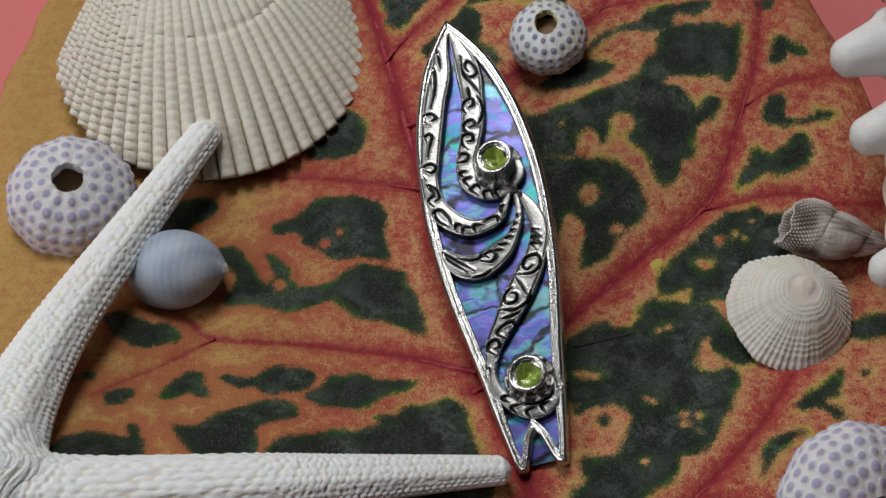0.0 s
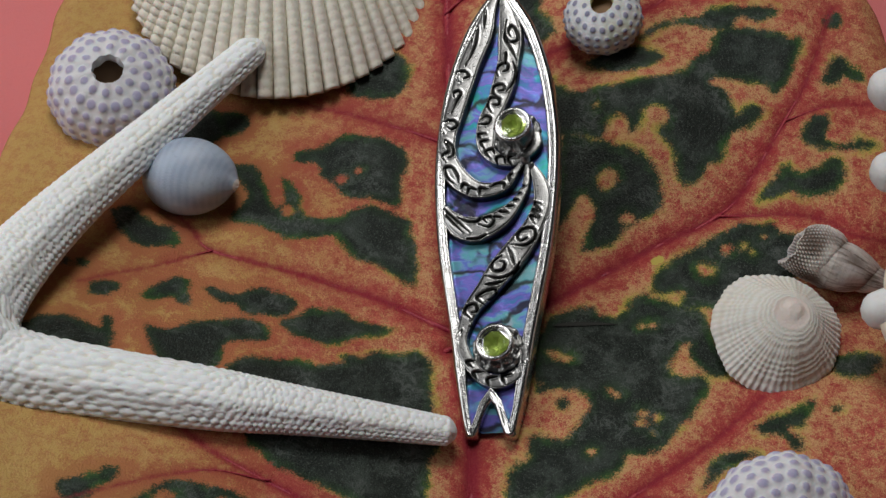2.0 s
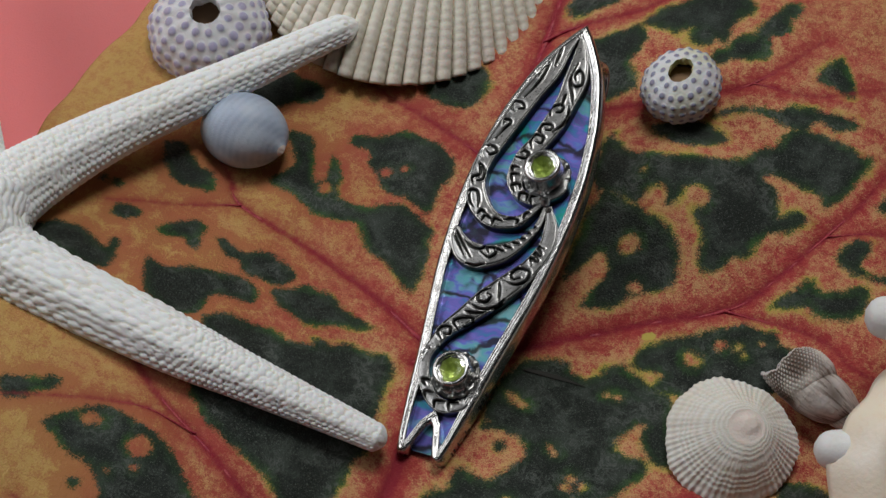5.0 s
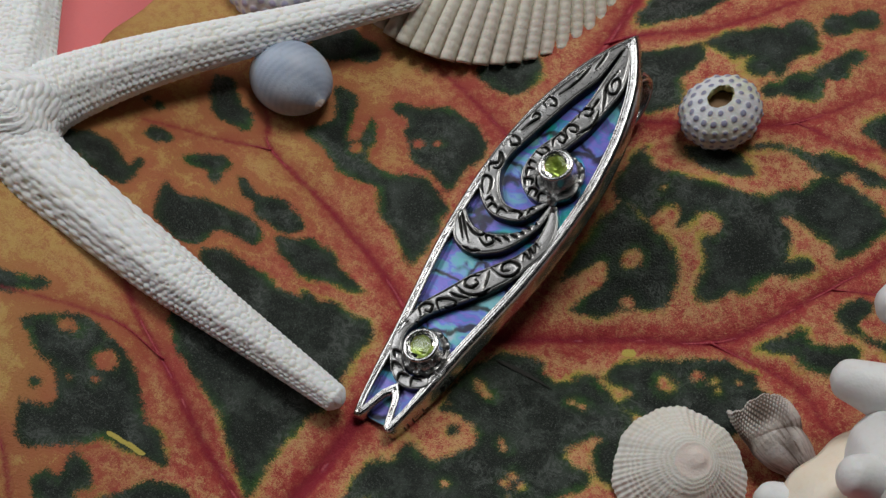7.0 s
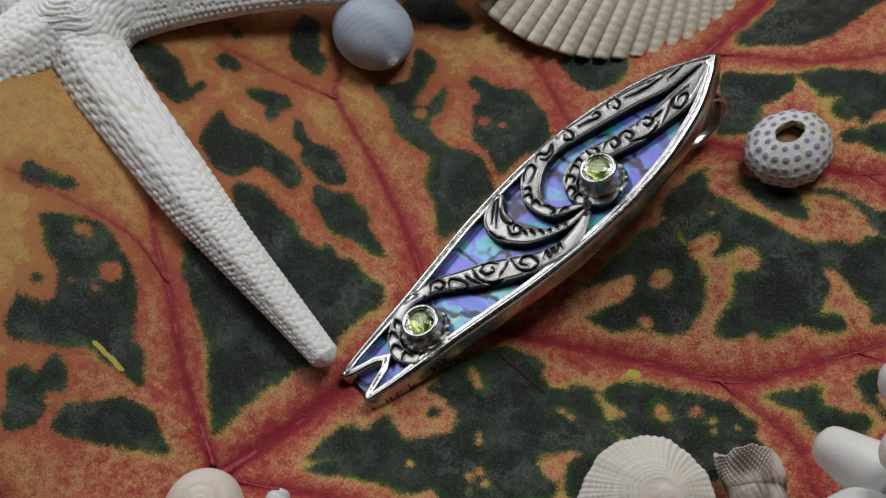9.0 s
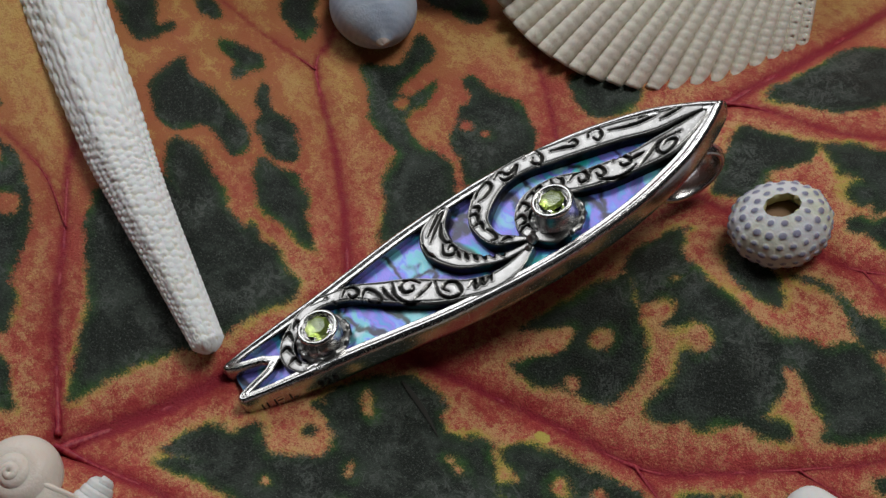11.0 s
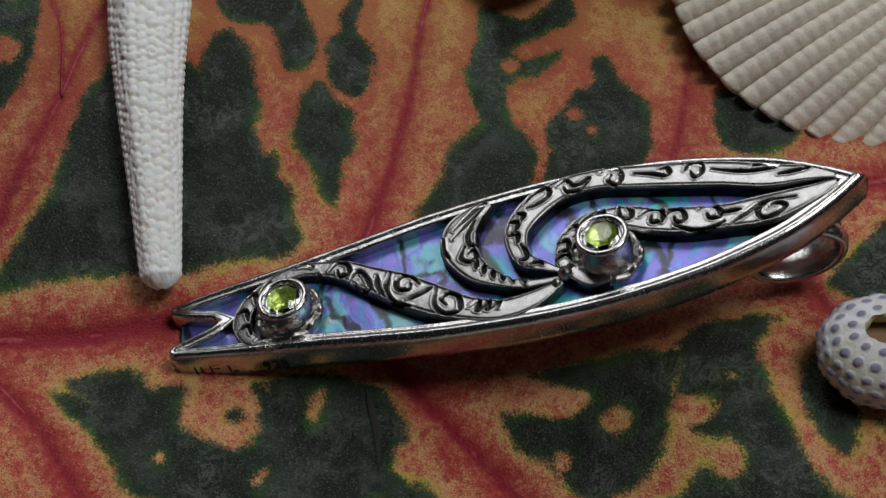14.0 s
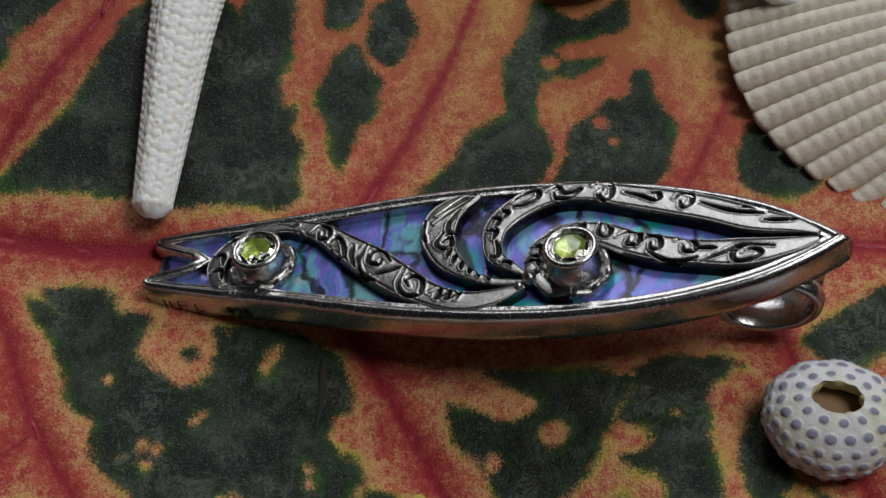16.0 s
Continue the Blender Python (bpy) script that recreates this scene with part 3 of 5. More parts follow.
def build_leaf():
    step = 0.27
    u, y = np.meshgrid(np.linspace(0, 1, int(98 / step)), np.arange(-56, 66, step))
    left, right = leaf_sides(y)
    x = left + (right - left) * u
    blotch = np.full(x.shape, 30.0)
    for cluster in DARK:
        k, total = 0.3, np.zeros(x.shape)
        for cx, cy, r in cluster:
            total += np.exp(-np.clip(np.hypot(x - cx, y - cy) - r, -15, 15) / k)
        blotch = np.minimum(blotch, -k * np.log(total + 1e-30) - 0.22)
    for corners in PATCHES:
        c = np.array(corners)
        near = (x > c[:, 0].min() - 4) & (x < c[:, 0].max() + 4) & (y > c[:, 1].min() - 4) & (y < c[:, 1].max() + 4)
        blotch[near] = np.minimum(blotch[near], to_patch(x[near], y[near], corners))
    for cx, cy, r in ISLANDS:
        blotch = np.maximum(blotch, r - 0.05 - np.hypot(x - cx, y - cy))
    for cx, cy, r in INNER:
        blotch = np.minimum(blotch, np.hypot(x - cx, y - cy) - 0.8 * r)
    vein, groove = np.full(x.shape, 30.0), np.zeros(x.shape)
    for w0, w1, line in VEINS:
        dist, along = to_lines(x, y, line)
        w = w0 + (w1 - w0) * along
        vein = np.minimum(vein, dist - w)
        groove += w * (np.exp(-((dist / (w + 0.35)) ** 2)) * 0.55 + np.exp(-((dist / (3.5 * w + 1.2)) ** 2)) * 0.5)
    warm = np.clip((-x - 7) / 20, 0, 1) * 0.75 + np.clip((np.hypot(x, y) - 40) / 14, 0, 1) * 0.45 + 0.12
    spot = np.zeros(x.shape)
    for (ax, ay), (bx, by), r in (((15.2, 2.9), (15.7, 3.2), 0.5), ((-17.4, -36.3), (-13.8, -35.8), 0.27)):
        t = np.clip(((x - ax) * (bx - ax) + (y - ay) * (by - ay)) / ((bx - ax) ** 2 + (by - ay) ** 2), 0, 1)
        spot = spot + np.exp(-((np.hypot(x - ax - t * (bx - ax), y - ay - t * (by - ay)) / r) ** 4))
    z = leaf_height(x, y) - groove + 0.12 * lump(x, y, 7, 3)
    z = z - 1.2 * np.clip(1 - 30 * u * (1 - u), 0, 1) ** 2
    verts = np.stack([x, y, z], -1).reshape(-1, 3)
    leaf = thing("leaf", Matrix(), "large variegated croton leaf, red orange and dark green, lying flat", "leaf")
    blade = part("leaf_blade", (verts, quads(*x.shape)), LEAF, leaf, "", True, blotch=blotch, vein=vein, warm=warm, spot=spot)
    for k, (w0, w1, line) in enumerate(VEINS):
        p = spline(line, 22 * len(line))
        p = p[(leaf_outline(p[:, 0], p[:, 1]) > 0.5)]
        w = np.interp(np.linspace(0, 1, len(p)), [0, 1], [w0, w1])
        z = leaf_height(p[:, 0], p[:, 1]) + 0.12 * lump(p[:, 0], p[:, 1], 7, 3) - 1.80 * w
        part("side_vein" if k else "midrib", tube(np.c_[p, z], w * (0.66 + 0.16 * lump(p[:, 0], p[:, 1], 2.2, 30 + k)), 12), VEIN, leaf, "dark red raised vein")
    # strip laid over the blade; its near-black paints the shade within a tear
    t = np.linspace(0, 1, 24)
    slit = np.c_[5.4 + 6.4 * t, -5.5 + 0.5 * t + 0.25 * np.sin(math.pi * t)]
    wide = 0.32 * np.sin(math.pi * t) ** 0.7 * (1 - 0.75 * t) + 0.03
    strip = np.vstack([np.c_[slit[:, 0], slit[:, 1] + s * wide, leaf_height(slit[:, 0], slit[:, 1]) + 0.10 + 0.12 * lump(slit[:, 0], slit[:, 1], 7, 3) + 0.05 * (s == 0)] for s in (-1, 0, 1)])
    part("tear", (strip, quads(3, 24)), SLIT, leaf, "narrow near-black strip laid on the leaf, painting a tear's shaded gap")
    thick = blade.modifiers.new("thickness", "SOLIDIFY")
    thick.thickness, thick.offset = 0.35 * MM, -1
    return leaf


def leaf_sides(y):
    """The leaf's two edges at a place along it."""
    right = 43.5 - 0.012 * np.maximum(y - 12, 0) ** 2 - 0.003 * np.maximum(-y, 0) ** 2
    left = -53.5 - 0.03 * np.minimum(y - 10, 0) + 0.0035 * np.maximum(y - 20, 0) ** 2
    ripple = 0.5 * np.sin(y / 5.0) + 0.2 * np.sin(y / 1.7)
    return left - ripple, right + ripple


def leaf_outline(x, y):
    """Above 0 inside the leaf's edge."""
    left, right = leaf_sides(y)
    return np.minimum(right - x, x - left)


card = tagged(new("ground", mesh_from("ground", *(lambda g: (np.stack([g[0], g[1], -9.5 + 0 * g[0]], -1).reshape(-1, 3), quads(9, 9)))(np.meshgrid(np.linspace(-700, 700, 9), np.linspace(-700, 700, 9))), PINK, True)),
              "smooth salmon pink card under the leaf", "ground", "", "structure")
build_leaf()


# ---- the pendant ----
HALF = [(25.45, 0.0), (23.3, 1.6), (20, 3.5), (16.5, 4.75), (12.4, 5.75), (7, 6.4), (1.5, 6.45), (-5, 5.9), (-10.5, 5.0), (-14.5, 4.3), (-18.5, 3.7), (-22, 3.05), (-24.7, 2.5)]


def board_outline():
    """The surfboard outline, from the tip down one side, round the forked tail and back."""
    side = spline(HALF, 64)
    right = [(w, y) for y, w in side]
    tail = [(2.25, -25.1), (1.75, -25.15), (1.35, -24.85), (1.0, -24.0), (0.65, -22.9), (0.3, -21.9), (0.0, -21.5), (-0.3, -21.9), (-0.65, -22.9), (-1.0, -24.0), (-1.35, -24.85), (-1.75, -25.15), (-2.25, -25.1)]
    left = [(-w, y) for y, w in side[:0:-1]]
    return np.array(right + tail + left)


def inset(outline, by):
    """The outline moved inwards, its corners mitred."""
    a, b = np.roll(outline, 1, 0), np.roll(outline, -1, 0)
    d0, d1 = outline - a, b - outline
    d0 /= np.linalg.norm(d0, axis=1)[:, None] + 1e-9
    d1 /= np.linalg.norm(d1, axis=1)[:, None] + 1e-9
    n0, n1 = np.stack([d0[:, 1], -d0[:, 0]], 1), np.stack([d1[:, 1], -d1[:, 0]], 1)
    m = n0 + n1
    m /= np.linalg.norm(m, axis=1)[:, None] + 1e-9
    c = np.clip((m * n0).sum(1), 0.45, 1)
    slim = np.interp(outline[:, 1], [-22.5, -18.0], [0.70, 1.0])
    return outline + m * (by * slim / c)[:, None]


def loft(outline, profile):
    """A closed wall round the outline: profile rows are (inset, height)."""
    rings = [np.c_[inset(outline, by), np.full(len(outline), z)] for by, z in profile]
    return np.vstack(rings), [list(f) for f in quads(len(rings), len(outline), True)]


def strap(line, widths, top, foot, strokes, count=420, across=44):
    """A raised band along a line in the plan: rounded shoulders, a worn lip on each edge and strokes engraved in its crown."""
    p = spline(line, count)
    w = np.maximum(spline(np.array(widths, float)[:, None], count)[:, 0], 0.12)
    t = np.gradient(p, axis=0)
    t /= np.linalg.norm(t, axis=1)[:, None]
    n = np.stack([t[:, 1], -t[:, 0]], 1)
    u = np.r_[-1.0, -1.0, np.linspace(-0.99, 0.99, across), 1.0, 1.0]
    side = 1 - np.abs(u)
    fall = 0.34 * np.clip(1 - side / 0.13, 0, 1) ** 2
    lip = np.exp(-((side - 0.15) / 0.05) ** 2)
    trough = np.exp(-((side - 0.25) / 0.05) ** 2)
    z = np.tile(top - 0.05 * u ** 2 - fall + 0.035 * lip - 0.05 * trough, (count, 1))
    z[:, [0, -1]], z[:, [1, -2]] = foot, top - 0.42
    xy = p[:, None] + n[:, None] * (u[None, :, None] * w[:, None, None] / 2)
    # rise: bright lips; troughs, sides and cuts get tarnish and shade as dark colour
    rise = np.tile(0.72 + 0.28 * lip - 0.55 * trough - 0.5 * np.clip(1 - side / 0.10, 0, 1), (count, 1))
    rise[:, [0, 1, -2, -1]] = 0.15
    for stroke in strokes:
        q = spline(stroke, 14 * len(stroke))
        lo, hi = q.min(0) - 0.5, q.max(0) + 0.5
        rows, cols = np.nonzero(((xy > lo) & (xy < hi)).all(2))
        d = np.linalg.norm(xy[rows, cols][:, None] - q[None], axis=2)
        k = d.argmin(1)
        d = d[np.arange(len(k)), k]
        s = k / (len(q) - 1)
        wide = 0.155 * np.clip(3.5 * np.minimum(s + 0.08, 1.08 - s), 0.45, 1)
        cut = np.clip(1.25 - d / wide, 0, 1) ** 0.7
        edge = np.exp(-((d - wide - 0.10) / 0.06) ** 2) * (1 - cut)
        inside = (side[cols] > 0.02)
        z[rows, cols] += inside * (-0.20 * cut + 0.045 * edge)
        rise[rows, cols] = np.clip(rise[rows, cols] * (1 - cut * inside) + 0.35 * edge * inside, 0, 1)
    verts = np.dstack([xy, z]).reshape(-1, 3)
    m = len(u)
    faces = [list(f) for f in quads(count, m)]
    faces += [list(range(m))[::-1], [len(verts) - m + k for k in range(m)]]
    return (verts, faces), rise.ravel()


def ring_wall(cx, cy, rows, sides=36):
    """A turned shape round an upright axis: rows of (radius, height)."""
    a = np.linspace(0, 2 * math.pi, sides, endpoint=False)
    verts = np.vstack([np.c_[cx + r * np.cos(a), cy + r * np.sin(a), np.full(sides, z)] for r, z in rows])
    return verts, [list(f) for f in quads(len(rows), sides, True)]


def ring_at(cx, cy, count, radius, height, turn):
    return [(cx + radius * math.cos(2 * math.pi * (k + turn) / count), cy + radius * math.sin(2 * math.pi * (k + turn) / count), height) for k in range(count)]


def gem_crown(cx, cy, z, r):
    """The clear upper half of a round brilliant: table, star and main facets, closed by a flat girdle plane."""
    verts = ring_at(cx, cy, 8, 0.56 * r, z + 0.14 * r, 0) + ring_at(cx, cy, 8, 0.80 * r, z - 0.01 * r, 0.5) + ring_at(cx, cy, 16, r, z - 0.18 * r, 0.25)
    faces = [list(range(8)), list(range(16, 32))[::-1]]
    for k in range(8):
        j = (k + 1) % 8
        faces += [[k, 8 + k, j], [8 + k, 16 + (2 * k + 1) % 16, 16 + (2 * k) % 16], [j, 8 + k, 8 + j],
                  [8 + k, 16 + (2 * k + 2) % 16, 16 + (2 * k + 1) % 16], [8 + k, 8 + j, 16 + (2 * k + 2) % 16]]
    return verts, faces


def gem_pavilion(cx, cy, z, r):
    """The facets of the lower half, seen from above through the crown."""
    verts = ring_at(cx, cy, 16, 0.99 * r, z - 0.2 * r, 0.25) + ring_at(cx, cy, 8, 0.52 * r, z - 0.50 * r, 0.5) + ring_at(cx, cy, 8, 0.26 * r, z - 0.74 * r, 0.0) + [(cx, cy, z - 0.84 * r)]
    faces = []
    for k in range(8):
        j = (k + 1) % 8
        faces += [[2 * k, 2 * k + 1, 16 + k], [2 * k + 1, (2 * k + 2) % 16, 16 + k], [(2 * k + 2) % 16, 16 + j, 16 + k], [16 + k, 16 + j, 24 + j], [24 + k, 16 + k, 24 + j], [24 + k, 24 + j, 32]]
    return verts, faces


def bead(x, y, z, r, rows=6, cols=10):
    t = np.linspace(0.05, math.pi - 0.05, rows)
    a = np.linspace(0, 2 * math.pi, cols, endpoint=False)
    verts = np.stack([x + r * np.outer(np.sin(t), np.cos(a)), y + r * np.outer(np.sin(t), np.sin(a)), z + r * np.outer(np.cos(t), np.ones(cols))], -1).reshape(-1, 3)
    return verts, [list(f) for f in quads(rows, cols, True)] + [list(range(cols)), [len(verts) - cols + k for k in range(cols)][::-1]]


def build_pendant():
    across, along = Vector((0.9760, -0.0058, 0.2178)), Vector((-0.0520, 0.9645, 0.2589))
    normal = across.cross(along)
    m = Matrix((across, along, normal)).transposed().to_4x4() @ Matrix.Scale(0.9825, 4)
    m.translation = Vector((-1.06, 4.52, 6.19)) * MM
    pendant = thing("surfboard_pendant", m, "silver surfboard pendant with abalone inlay, scrollwork and two green gems", "pendant")
    edge = board_outline()
    part("rim", loft(edge, [(1.0, -2.75), (0.5, -2.72), (0.18, -2.5), (0.06, -1.9), (0.02, -0.95), (0.03, -0.55), (0.10, -0.28), (0.24, -0.08), (0.42, 0.02), (0.58, 0.02), (0.72, -0.05), (0.86, -0.10), (1.00, -0.09), (1.12, -0.07), (1.20, -0.13), (1.24, -0.32), (1.25, -2.0)]), SILVER, pendant, "polished silver rim with a bright worn edge")
    back = np.c_[inset(edge, 0.95), np.full(len(edge), -2.7)]
    part("back_plate", (back, [list(range(len(back)))[::-1]]), SILVER_WORN, pendant)
    floor = np.c_[inset(edge, 1.2), np.full(len(edge), -0.95)]
    part("abalone_inlay", (floor, [list(range(len(floor)))]), ABALONE, pendant, "iridescent blue, violet and green abalone shell", False)
    bands, cuts = [], [[], [], [], []]
    bands.append(([(-0.35, 23.3), (-1.1, 21.6), (-1.78, 18.84), (-2.88, 16.04), (-3.76, 13.04), (-4.53, 9.97), (-5.12, 7.27), (-5.01, 4.75), (-3.98, 2.55), (-2.24, 1.10), (-0.56, 0.88), (0.95, 1.32), (1.98, 2.63), (2.86, 3.87)], [0.5, 1.5, 2.35, 2.51, 2.49, 2.25, 2.02, 2.05, 2.35, 2.04, 1.65, 1.33, 0.87, 0.25]))
    bands.append(([(0.2, 23.3), (0.75, 21.2), (1.15, 18.39), (1.04, 15.58), (0.56, 12.81), (-0.10, 10.58), (-0.99, 8.60), (-1.15, 6.49), (-0.90, 5.29), (0.10, 4.26), (1.64, 3.94), (2.86, 4.37), (4.10, 5.61), (4.12, 6.93)], [0.5, 1.7, 2.73, 2.46, 2.57, 2.31, 2.21, 2.15, 1.66, 1.33, 1.31, 1.03, 1.06, 0.72]))
    bands.append(([(-5.20, -0.74), (-4.47, -2.03), (-3.29, -3.05), (-1.73, -3.30), (-0.34, -2.89), (1.01, -2.07), (2.22, -0.63), (3.06, 1.08), (3.24, 3.49)], [0.64, 1.82, 2.72, 2.80, 2.43, 1.94, 1.20, 0.80, 0.49]))
    bands.append(([(3.52, 3.61), (4.52, 1.31), (4.76, -0.91), (3.94, -3.26), (2.59, -5.41), (0.74, -7.82), (-0.84, -10.02), (-2.05, -11.67), (-2.62, -13.14), (-3.01, -14.77), (-2.76, -16.38), (-1.95, -17.79), (-0.73, -19.06), (0.77, -19.53), (2.26, -19.02), (3.27, -17.70), (3.21, -15.88)], [0.48, 1.55, 1.92, 2.20, 2.81, 2.86, 2.26, 1.80, 1.45, 1.19, 1.27, 1.29, 1.39, 1.47, 1.19, 0.87, 0.77]))

    def cut(band, *line):
        """An engraved stroke of a band, by its line in the plan."""
        cuts[band].append(line)

    cut(0, (-3.92, 13.39), (-4.41, 13.83), (-4.27, 14.54), (-3.49, 14.59), (-3.10, 13.97), (-3.65, 13.77))
    cut(0, (-4.76, 9.87), (-4.33, 11.07), (-3.90, 11.91), (-4.11, 12.34), (-4.59, 12.22), (-4.60, 11.73))
    cut(0, (-5.54, 7.53), (-5.89, 8.11), (-5.47, 8.83), (-4.56, 8.95), (-4.13, 8.37), (-4.68, 7.98), (-5.12, 8.25))
    cut(0, (-5.23, 4.28), (-5.62, 5.00), (-4.92, 5.56), (-5.31, 6.65), (-4.55, 5.95), (-4.45, 5.03), (-4.98, 4.74))
    cut(0, (-4.29, 1.83), (-5.06, 2.59), (-5.28, 3.57), (-4.54, 3.62), (-3.96, 2.66), (-3.80, 1.90))
    cut(0, (-3.55, 1.15), (-3.26, 1.65), (-2.68, 1.36))
    cut(0, (-2.87, 0.51), (-2.62, 1.15), (-1.86, 0.88))
    cut(0, (-1.56, 0.28), (-1.57, 1.01), (-0.73, 0.92))
    cut(0, (-0.55, 1.12), (0.14, 1.42), (0.87, 1.40), (0.87, 0.86))
    cut(0, (1.45, 1.59), (1.42, 2.20), (1.75, 2.47))
    cut(0, (-3.45, 15.30), (-2.86, 16.58), (-2.44, 17.96), (-2.31, 19.41), (-2.44, 19.75), (-2.73, 19.26), (-2.91, 18.03))
    cut(0, (-1.58, 19.60), (-1.54, 21.05), (-1.59, 21.94))
    cut(1, (0.76, 20.34), (0.63, 18.53), (1.21, 17.65), (2.01, 17.84), (1.82, 18.94), (1.32, 19.53), (0.98, 18.90), (1.22, 18.31))
    cut(1, (1.91, 15.43), (1.29, 16.81), (0.71, 17.87), (0.59, 18.86))
    cut(1, (-0.03, 13.75), (-0.31, 14.47), (0.38, 15.11), (0.99, 15.01), (0.98, 14.36), (0.48, 14.20))
    cut(1, (0.74, 15.12), (0.75, 15.78), (0.80, 16.48))
    cut(1, (0.34, 11.09), (-0.46, 11.72), (-0.40, 12.53), (0.46, 12.70), (0.70, 12.12), (0.11, 11.96))
    cut(1, (0.90, 11.87), (1.68, 12.99), (1.88, 14.12), (1.55, 15.24))
    cut(1, (-0.63, 9.59), (-1.04, 10.45), (-0.74, 11.23), (0.10, 11.11), (0.15, 10.42), (-0.44, 10.44))
    cut(1, (-1.95, 8.36), (-0.94, 8.33), (-0.70, 8.96), (-1.26, 9.20), (-1.63, 8.89))
    cut(1, (-1.64, 6.65), (-1.92, 7.19), (-1.14, 7.19))
    cut(1, (-1.30, 5.54), (-1.64, 6.29), (-0.86, 6.47))
    cut(1, (-0.70, 4.44), (-1.13, 5.07), (-0.44, 5.37), (-0.17, 4.84))
    cut(1, (0.15, 3.63), (0.09, 4.38), (0.85, 4.39), (0.95, 3.68))
    cut(1, (1.60, 3.40), (1.26, 4.20), (1.94, 4.50))
    cut(2, (-3.30, -3.57), (-4.18, -2.59), (-5.00, -1.64), (-5.14, -1.13), (-3.74, -2.48), (-2.54, -3.65))
    cut(2, (-3.78, -1.97), (-2.61, -2.53), (-1.62, -2.44), (-1.52, -1.78))
    cut(2, (-1.60, -2.87), (-0.59, -3.22), (-0.06, -2.63), (-0.48, -2.09), (-1.12, -2.25), (-0.86, -2.70))
    cut(2, (-0.16, -2.10), (0.69, -2.24))
    cut(2, (0.44, -1.62), (1.32, -1.72))
    cut(2, (1.16, -1.09), (1.91, -1.06))
    cut(2, (1.61, -0.41), (2.32, -0.42))
    cut(2, (2.02, 0.23), (2.63, 0.28))
    cut(2, (2.36, 0.97), (3.00, 1.06))
    cut(2, (-2.80, -4.40), (-1.68, -4.44), (-0.83, -4.03))
    cut(3, (-0.80, -8.44), (0.71, -8.81), (2.09, -8.23), (2.67, -7.21))
    cut(3, (0.84, -6.41), (-0.16, -7.08), (-0.02, -7.93), (0.89, -7.97), (1.12, -7.27), (0.69, -7.03))
    cut(3, (2.08, -7.52), (1.79, -6.42), (1.43, -5.56))
    cut(3, (1.51, -5.20), (3.01, -5.47), (4.07, -4.80), (3.98, -3.75), (2.82, -3.72), (2.34, -4.44), (2.70, -4.94), (3.33, -4.66))
    cut(3, (3.99, -3.12), (3.66, -2.33), (4.45, -2.51), (3.84, -1.68), (4.53, -1.80), (3.99, -0.89), (4.64, -1.05))
    cut(3, (-0.72, -11.61), (-1.59, -10.79), (-0.88, -10.17), (0.16, -9.97), (0.22, -10.54), (-0.46, -11.05))
    cut(3, (-2.23, -12.87), (-2.83, -12.20), (-2.49, -11.54), (-1.74, -11.42), (-1.55, -12.11), (-2.11, -12.28))
    cut(3, (-2.27, -13.74), (-1.40, -13.19), (-1.07, -12.37))
    cut(3, (-1.91, -17.93), (-2.44, -17.37), (-1.63, -17.25))
    cut(3, (-1.43, -19.17), (-1.71, -18.50), (-0.80, -18.44))
    cut(3, (-0.17, -19.93), (-0.32, -19.21), (0.59, -19.03))
    cut(3, (1.40, -19.85), (1.13, -19.02), (1.98, -18.82))
    cut(3, (2.82, -18.62), (2.63, -17.88), (3.45, -17.62))
    cut(3, (-3.34, -15.42), (-3.35, -14.71), (-3.02, -14.05))
    cut(3, (-0.77, -9.40), (0.22, -9.36), (1.29, -8.95))
    for k, (line, widths) in enumerate(bands):
        top = 0.12 - 0.04 * k
        geo, rise = strap(line, widths, top, -1.1, cuts[k])
        part("scroll_band", geo, SILVER_BAND, pendant, "curling silver band with engraved scrolls", True, rise=rise)
    for cx, cy, z in ((2.05, 6.95, 2.15), (0.6, -16.05, 1.5)):
        foot = -1.4
        setting = part("bezel", ring_wall(cx, cy, [(2.3, foot), (2.25, -0.35), (2.05, -0.1), (1.90, 0.0), (1.86, z - 0.45), (1.90, z - 0.2), (1.88, z - 0.04), (1.74, z + 0.07), (1.56, z + 0.06), (1.44, z - 0.04), (1.43, z - 0.2), (1.43, z - 0.4)]), SILVER, pendant, "round silver bezel cup")
        # added reflector: a pale seat that sends light back up through the gem
        part("cup", ring_wall(cx, cy, [(1.46, z - 0.32), (1.2, z - 0.75), (0.75, z - 1.3), (0.1, z - 1.75)]), CUP, setting, "pale frosted seat added to reflect light up into the gem")
        part("gem", gem_crown(cx, cy, z + 0.02, 1.44), PERIDOT, setting, "faceted yellow-green peridot", False)
        part("pavilion", gem_pavilion(cx, cy, z + 0.02, 1.44), PERIDOT_DEEP, setting, "bright green back facets of the peridot", False)
        a = np.linspace(0, 2 * math.pi, 90)
        wave = np.c_[cx + 2.3 * np.cos(a), cy + 2.3 * np.sin(a), -0.3 + 0.14 * np.sin(9 * a)]
        part("collar", tube(wave, 0.24 + 0.05 * np.sin(18 * a), 10), SILVER_WORN, setting, "wavy silver wire round the bezel's foot")
    part("knot", joined([bead(3.0, 3.9, 0.1, 0.55), bead(3.6, 3.2, 0.0, 0.35), bead(2.4, 4.3, 0.0, 0.3)]), SILVER_WORN, pendant)
    # the loop under the tip
    a = np.linspace(0, 2 * math.pi, 48, endpoint=False)
    ring = np.c_[19.6 + 3.3 * np.cos(a), -4.6 + 2.3 * np.sin(a)]
